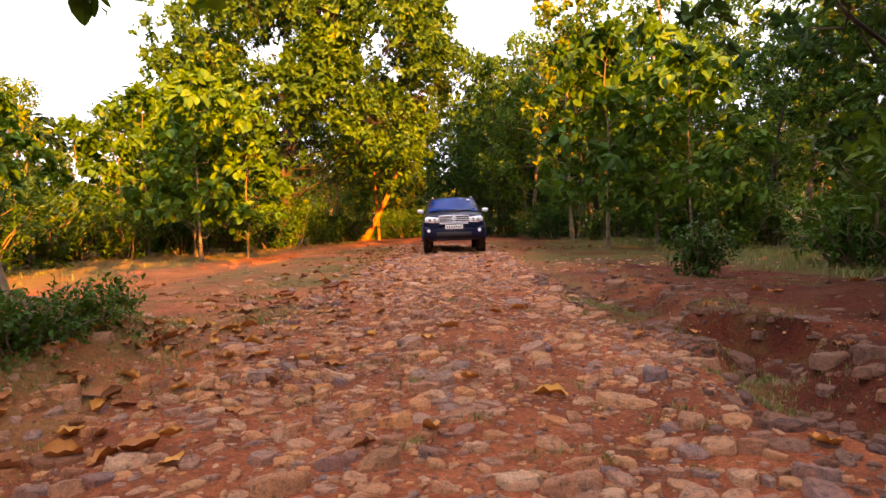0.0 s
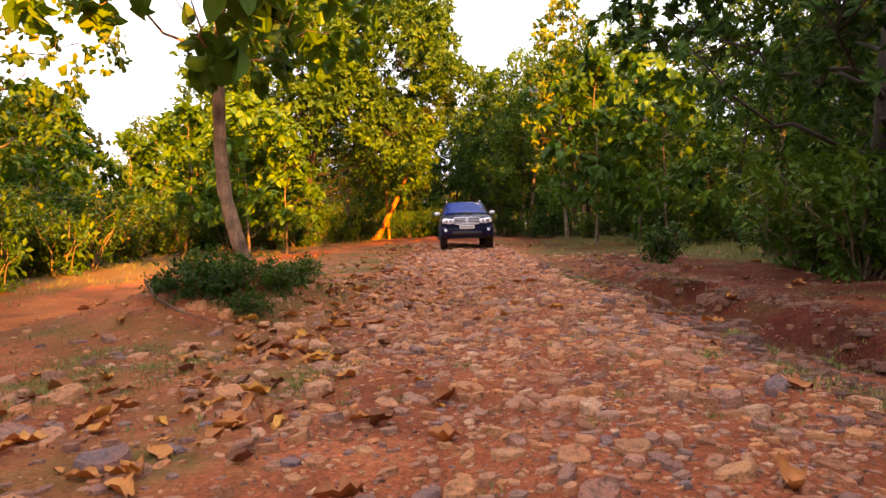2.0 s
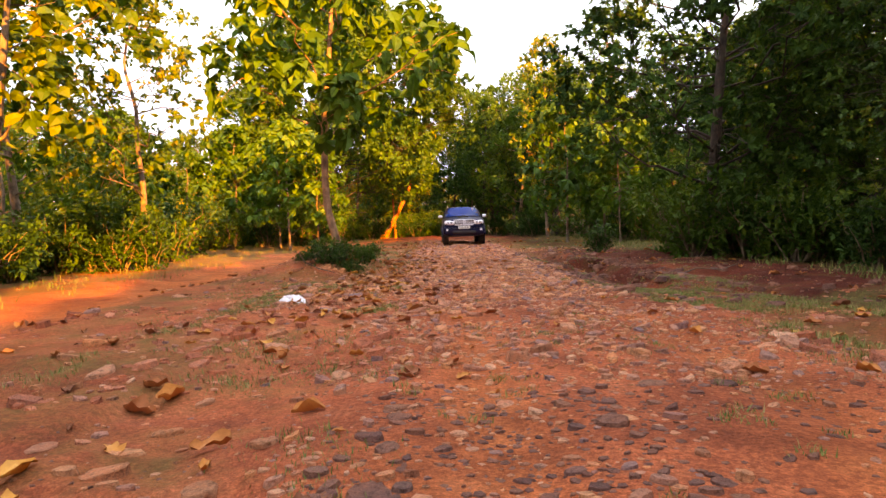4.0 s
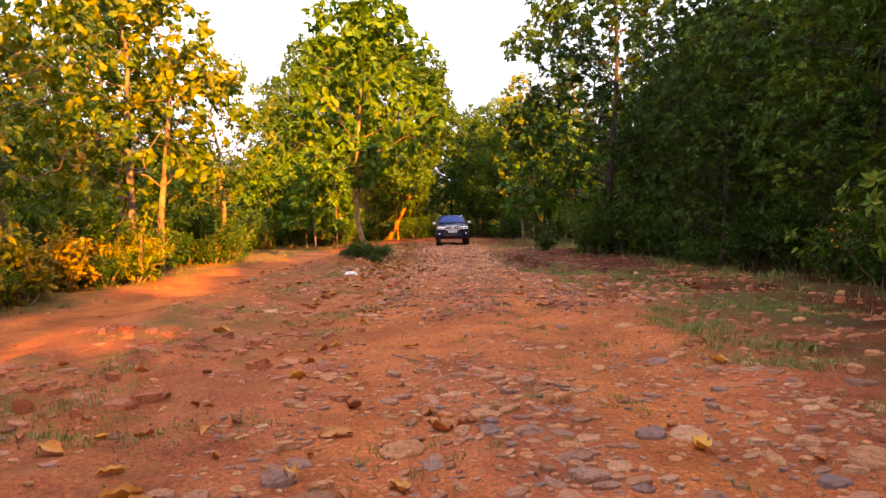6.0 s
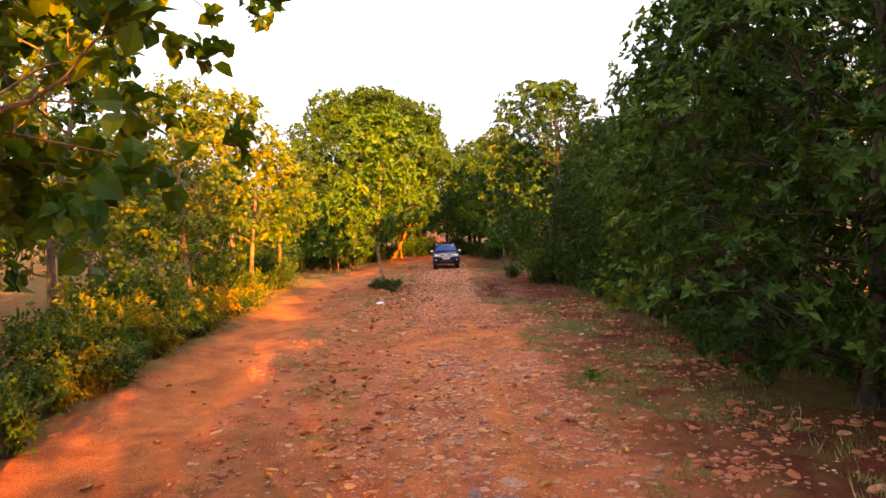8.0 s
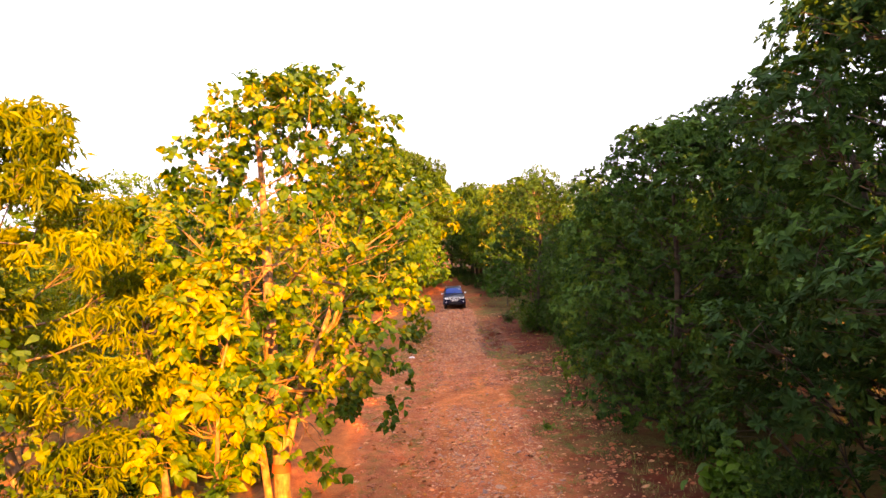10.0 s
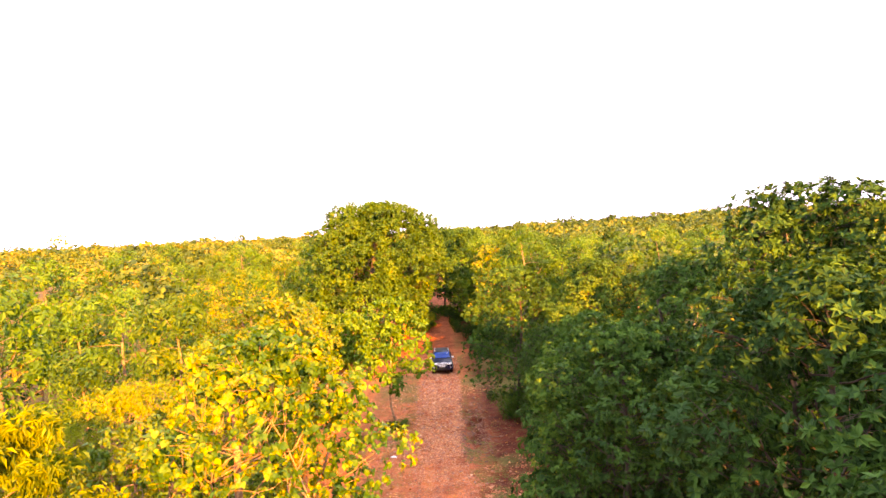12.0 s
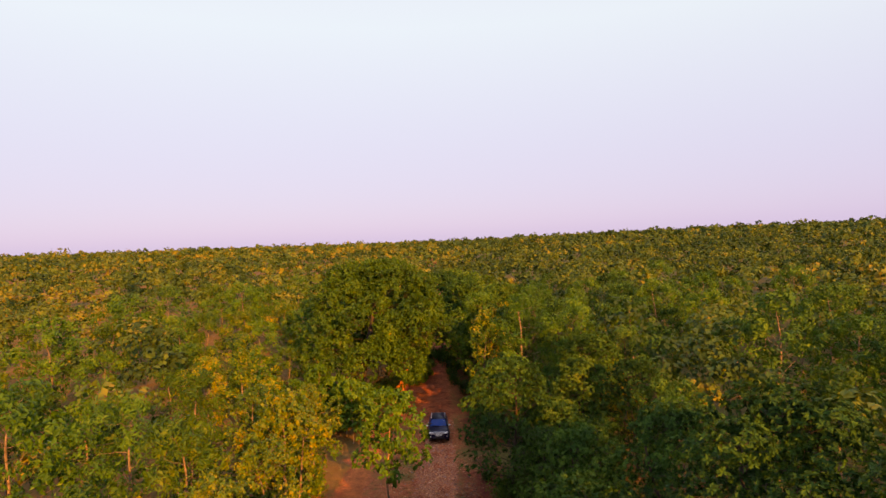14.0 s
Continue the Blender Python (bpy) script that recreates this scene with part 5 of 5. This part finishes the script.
def grass_mesh():
    r = np.random.default_rng(29)
    P, S = [], []
    def tufts(n, fx, fy, spread, blades, size):
        for k in range(n):
            y = fy(); x = fx(y)
            if abs(x - track_x(y)) < 0.7:
                continue
            if value_noise(x / 0.75 + 11, y / 0.9 + 5) < (-0.1 if spread < 0.06 else 0.12) and size < 0.1:      # grass keeps to patches
                continue
            m = r.integers(blades // 2, blades)
            q = np.stack([x + r.normal(0, spread, m), y + r.normal(0, spread, m)], 1)
            P.append(q); S.append(np.full(m, size) * r.uniform(0.5, 1.4, m))
    tufts(900, lambda y: float(road_x(y)) + r.normal(0, 1.2), lambda: r.uniform(-30, 10), 0.035, 40, 0.036)
    tufts(2600, lambda y: float(road_x(y)) - 1.35 - 3.2 * r.random() ** 1.3, lambda: r.uniform(-32, 14), 0.10, 44, 0.030)
    tufts(2600, lambda y: float(road_x(y)) + 1.35 + 4.5 * r.random() ** 1.3, lambda: r.uniform(-34, 18), 0.10, 44, 0.032)
    tufts(900, lambda y: float(road_x(y)) + (1.8 + 0.3 * r.normal() if r.random() < 0.6 else -2.2 + 0.4 * r.normal()), lambda: r.uniform(-13, 0), 0.09, 80, 0.04)
    tufts(1200, lambda y: -r.uniform(6.5, 18), lambda: r.uniform(-34, 30), 0.16, 20, 0.12)
    tufts(900, lambda y: r.uniform(4.5, 9), lambda: r.uniform(-34, 24), 0.14, 20, 0.15)
    tufts(1500, lambda y: float(road_x(y)) + 1.6 + 2.6 * r.random(), lambda: r.uniform(-29, -13), 0.07, 60, 0.055)
    tufts(500, lambda y: float(road_x(y)) - 1.6 - 2.0 * r.random(), lambda: r.uniform(-29, -10), 0.07, 50, 0.045)
    tufts(700, lambda y: float(road_x(y)) - 1.5 - 2.0 * r.random(), lambda: r.uniform(-12.8, -7.5), 0.06, 50, 0.034)
    tufts(600, lambda y: float(road_x(y)) + 1.2 + 1.8 * r.random(), lambda: r.uniform(-13, -8.8), 0.06, 50, 0.036)
    tufts(30, lambda y: r.uniform(0.4, 1.5), lambda: r.uniform(-8.7, -7.3), 0.05, 80, 0.06)
    q, s = np.concatenate(P), np.concatenate(S)
    n = len(q)
    p = np.stack([q[:, 0], q[:, 1], land(q[:, 0], q[:, 1]) - 0.005], 1)
    a = r.uniform(0, 6.28, n)
    lean = np.stack([np.cos(a), np.sin(a), np.zeros(n)], 1) * r.uniform(0.2, 0.9, (n, 1))
    side = np.stack([-np.sin(a), np.cos(a), np.zeros(n)], 1) * (0.002 + 0.03 * s[:, None])
    s = s[:, None]
    tip = p + (lean + (0, 0, 0.9)) * s
    v = np.stack([p - side, p + side, tip], 1).reshape(-1, 3)
    return fast_mesh("grass", v, np.arange(n * 3).reshape(-1, 3), [GRASS])


tagged(new("grass", grass_mesh()), "sparse short grass and weeds over the verge", "grass", kind="stuff")

# ---- stones of the road ----
def stone_material(name, stops, dust_amount):
    m, n, l, b = material(name)
    g = n.new("ShaderNodeNewGeometry"); o = n.new("ShaderNodeObjectInfo"); tc = n.new("ShaderNodeTexCoord")
    fr = n.new("ShaderNodeMath"); fr.operation = "ADD"; l.new(g.outputs["Random Per Island"], fr.inputs[0]); l.new(o.outputs["Random"], fr.inputs[1])
    fr2 = n.new("ShaderNodeMath"); fr2.operation = "FRACT"; l.new(fr.outputs[0], fr2.inputs[0])
    r_ = ramp(n, stops)
    l.new(fr2.outputs[0], r_.inputs[0])
    where = g.outputs["Position"]
    nz, grit = noise_tex(n, l, 26, 8, 0.75, where), noise_tex(n, l, 120, 4, 0.7, where)
    dust = ramp(n, [(0.42, (0, 0, 0)), (0.66, (1, 1, 1))])
    l.new(noise_tex(n, l, 6, 6, 0.7, where).outputs[0], dust.inputs[0])
    col = mixed(n, l, mixed(n, l, dust_amount, (0, 0, 0), dust.outputs[0]), r_.outputs[0], (0.48, 0.17, 0.08))
    blot = ramp(n, [(0.34, (0.40, 0.34, 0.33)), (0.48, (1.25, 1.05, 1.0)), (0.66, (1.65, 1.30, 1.14))])
    l.new(nz.outputs[0], blot.inputs[0])
    col = mixed(n, l, 0.85, col, blot.outputs[0], "MULTIPLY")
    l.new(mixed(n, l, 0.7, col, grit.outputs[0], "OVERLAY"), b.inputs["Base Color"])
    b.inputs["Roughness"].default_value = 0.92
    b.inputs["Specular IOR Level"].default_value = 0.25
    bump(n, l, mixed(n, l, 0.3, nz.outputs[0], grit.outputs[0]), b, 1.0, 0.035)
    return m


STONE = stone_material("road_stone", [(0.0, (0.24, 0.12, 0.075)), (0.14, (0.56, 0.31, 0.16)), (0.3, (0.30, 0.19, 0.16)), (0.45, (0.60, 0.28, 0.12)), (0.6, (0.50, 0.29, 0.19)), (0.74, (0.20, 0.155, 0.165)), (0.86, (0.40, 0.20, 0.115)), (1.0, (0.62, 0.41, 0.27))], 0.5)
GREY_STONE = stone_material("grey_gully_stone", [(0.0, (0.10, 0.058, 0.052)), (0.3, (0.20, 0.11, 0.08)), (0.6, (0.13, 0.08, 0.072)), (0.8, (0.26, 0.14, 0.09)), (1.0, (0.15, 0.10, 0.09))], 0.2)

CLOD = stone_material("earth_clod", [(0.0, (0.22, 0.08, 0.05)), (0.4, (0.46, 0.16, 0.08)), (0.7, (0.34, 0.15, 0.10)), (1.0, (0.58, 0.26, 0.15))], 0.6)


def stone_arrays(r, sides=6, low=False):
    """A worn half-buried stone of unit size: sunk foot, rounded shoulder and a lumpy, tilted top."""
    corners = r.integers(4, 8)
    ca = np.sort(np.linspace(0, 2 * np.pi, corners, endpoint=False) + r.normal(0, 0.25, corners))
    cr = r.uniform(0.40, 0.60, corners)
    a = np.linspace(0, 2 * np.pi, sides, endpoint=False)
    rad = np.interp(a, np.r_[ca - 2 * np.pi, ca, ca + 2 * np.pi], np.tile(cr, 3)) * r.normal(1, 0.05, sides)
    ex = np.array((1.05, r.uniform(0.6, 1.0)))
    ring = np.stack([np.cos(a), np.sin(a)], 1) * rad[:, None] * ex
    h = r.uniform(0.18, 0.46)
    tilt = r.normal(0, 0.20, 2)
    rows = []
    for s, z in ((1.02, -0.30), (0.80, h)) if low else ((1.06, -0.30), (1.0, h * 0.62), (0.90, h * 0.95), (0.5, h)):
        q = ring * s * r.normal(1, 0.03, (sides, 1))
        rows.append(np.column_stack([q, z + (q @ tilt) * (z > 0) + r.normal(0, 0.04 if z > 0 else 0.0, sides)]))
    v = np.vstack(rows + [np.array([[0, 0, h + r.normal(0.01, 0.03)]])])
    f, m = [], len(rows)
    for k in range(m - 1):
        for j in range(sides):
            j2 = (j + 1) % sides
            f += [(k * sides + j, k * sides + j2, (k + 1) * sides + j2), (k * sides + j, (k + 1) * sides + j2, (k + 1) * sides + j)]
    f += [((m - 1) * sides + j, (m - 1) * sides + (j + 1) % sides, m * sides) for j in range(sides)]
    return v, np.array(f)


def stone_cover(u, y):
    """How much of the road is paved at offset u from its middle."""
    c = 1 - smooth(1.15, 2.0, abs(u))
    c *= 1 - 0.92 * np.exp(-((y + 19.3) / 1.2) ** 4)          # a stretch buried by red soil
    if y < -15.5:
        c *= 1 - 0.9 * np.exp(-((u - 0.42) / 0.30) ** 2) - 0.7 * np.exp(-((u + 1.15) / 0.26) ** 2)      # wheel tracks full of dust
    c *= 1 - 0.4 * smooth(-12, -16, y) * (1 - 0.6 * smooth(-21, -22, y))
    c *= np.clip(0.78 + 1.1 * float(value_noise(u / 0.55 + 3, y / 0.7)), 0.12, 1)
    c *= 1 + 0.8 * np.exp(-((y + 16.8) / 1.4) ** 4)            # a stretch swept bare of soil
    return float(np.clip(c, 0, 1))


r = np.random.default_rng(31)
shapes = [stone_arrays(r, 9 + k % 3) for k in range(16)]
small = [stone_arrays(r, 5, True) for k in range(10)]
middling = [stone_arrays(r, 7, True) for k in range(8)]
shape_me = [fast_mesh("stone", v, f, [STONE], None, False) for v, f in shapes]
placed, joined, grey, clods = [], Pile(), Pile(), Pile()
cell, grid = 0.2, {}


def lay(x, y, s, single_ok=True):
    key = (int(x // cell), int(y // cell))
    for i in (-1, 0, 1):
        for j in (-1, 0, 1):
            for a, b_, t in grid.get((key[0] + i, key[1] + j), ()):
                if (a - x) ** 2 + (b_ - y) ** 2 < (0.35 * (s + t)) ** 2:
                    return
    grid.setdefault(key, []).append((x, y, s))
    placed.append((x, y, s))


for tries, lo, hi in ((150, 0.20, 0.28), (1900, 0.12, 0.17), (24000, 0.06, 0.115), (52000, 0.026, 0.06)):
    for k in range(tries):
        y = r.uniform(-31, 16) if hi > 0.1 else r.uniform(-31, 2)
        u = r.uniform(-2.1, 2.1)
        if r.random() > stone_cover(u, y) or (hi > 0.3 and y < -13):
            continue
        lay(float(road_x(y)) + u, y, r.uniform(lo, hi) * (1.1 if y < -20.8 else 0.85 if y < -12 else 0.92 if y < -8.5 else 1.1))
for k in range(9000):     # gravel and loose stones beside the paving
    y = r.uniform(-31, 6)
    x = float(road_x(y)) + r.normal(0, 2.4)
    if -20.8 < y < -18 and r.random() < 0.8:
        continue
    if abs(x - track_x(y)) > 0.8:
        lay(x, y, r.uniform(0.025, 0.09) if r.random() < 0.93 else r.uniform(0.1, 0.2))
for k in range(900):      # stones in the foot of the mound
    y = r.uniform(-12, -5)
    lay(float(road_x(y)) - r.uniform(1.5, 3.6), y, r.uniform(0.03, 0.1) if r.random() < 0.8 else r.uniform(0.1, 0.24))
for k in range(1500):     # rubble washed into the gully and along its edge
    y = r.uniform(-11, 0)
    lay(float(road_x(y)) + r.uniform(1.3, 3.0), y, r.uniform(0.03, 0.12) if r.random() < 0.85 else r.uniform(0.12, 0.26))
for k in range(500):      # a spill of grey gravel by the gully
    lay(float(road_x(-8)) + 1.25 + r.normal(0, 0.3), -8.4 + r.normal(0, 0.8), r.uniform(0.03, 0.08))
n_clod = 8000             # clods and broken slabs of red earth on the trodden sides
cy_ = r.uniform(-29, -11, n_clod)
cx_ = road_x(cy_) + np.where(r.random(n_clod) < 0.5, -1, 1) * r.uniform(1.3, 5.5, n_clod)
cz_, keep = land(cx_, cy_), (value_noise(cx_ / 0.9 + 15, cy_ / 0.7 + 2) > 0.05) & (np.abs(cx_ - track_x(cy_)) > 0.8)
for k in np.flatnonzero(keep):
    q = r.uniform(0.03, 0.09) if r.random() < 0.8 else r.uniform(0.09, 0.22)
    v, f = middling[k % 8] if q > 0.06 else small[k % 10]
    clods.add(turned(v, r.uniform(0, 6.28)) * (q, q, q * r.uniform(0.3, 0.8)) + (cx_[k], cy_[k], cz_[k] - 0.04 * q), f)
grain = [stone_arrays(r, 4, True) for k in range(8)]
n_grain = 21000           # fine gravel strewn over the road and its edges
gy_ = np.where(np.arange(n_grain) % 3 > 0, r.uniform(-11.5, -3.5, n_grain), r.uniform(-27, -14, n_grain))
gx_ = road_x(gy_) + r.normal(0, 1.7, n_grain)
gz_, keep = land(gx_, gy_), value_noise(gx_ / 0.5 + 25, gy_ / 0.5) > -0.15
for k in np.flatnonzero(keep):
    q = r.uniform(0.012, 0.034)
    v, f = grain[k % 8]
    (joined if r.random() < 0.6 else grey).add(turned(v, r.uniform(0, 6.28)) * (q, q, q * r.uniform(0.5, 1.1)) + (gx_[k], gy_[k], gz_[k] - 0.1 * q), f)
count = 0
heights = land([p[0] for p in placed], [p[1] for p in placed])
for (x, y, s), ground_z in zip(placed, heights):
    k, a = r.integers(16), r.normal(0.1, 0.7) + (np.pi if r.random() < 0.5 else 0)
    flat = (0.6 if s > 0.2 else 0.85) * r.uniform(0.6, 1.15) * (0.7 if y < -15 else 1.0)
    z = float(ground_z) - r.uniform(0.02, 0.10) * s
    if count < 300 and -8.2 < y < -4.4 and s > 0.105 and x - road_x(y) < 1.2:
        ob = new("stone", shape_me[k])
        ob.parent = ground
        ob.location, ob.rotation_euler, ob.scale = (x, y, z), (r.normal(0, 0.07), r.normal(0, 0.07), a), (s, s, s * flat)
        count += 1
    else:
        v, f = shapes[k] if s > 0.11 or (s > 0.08 and -9 < y < -3) else middling[k % 8] if s > 0.07 else small[k % 10]
        (grey if (-12 < y < 2 and x - road_x(y) > (1.0 if y < -6 else 1.3) + 0.35 * r.random()) or (-18.5 < y < -15 and abs(x - road_x(y)) < 1.5 and r.random() < 0.7) else joined).add(turned(v, a) * (s, s, s * flat) + (x, y, z), f)
rest = part("paving_rest", joined.mesh("paving_rest", STONE, False), ground, "half-buried worn road stones and gravel")
tagged(rest, kind="stuff")
rubble = part("gully_rubble", grey.mesh("gully_rubble", GREY_STONE, False), ground, "dull grey-purple stones and gravel along the gully")
tagged(rubble, kind="stuff")
earth = part("earth_clods", clods.mesh("earth_clods", CLOD, False), ground, "broken red-brown clods of earth and flat stones")
tagged(earth, kind="stuff")
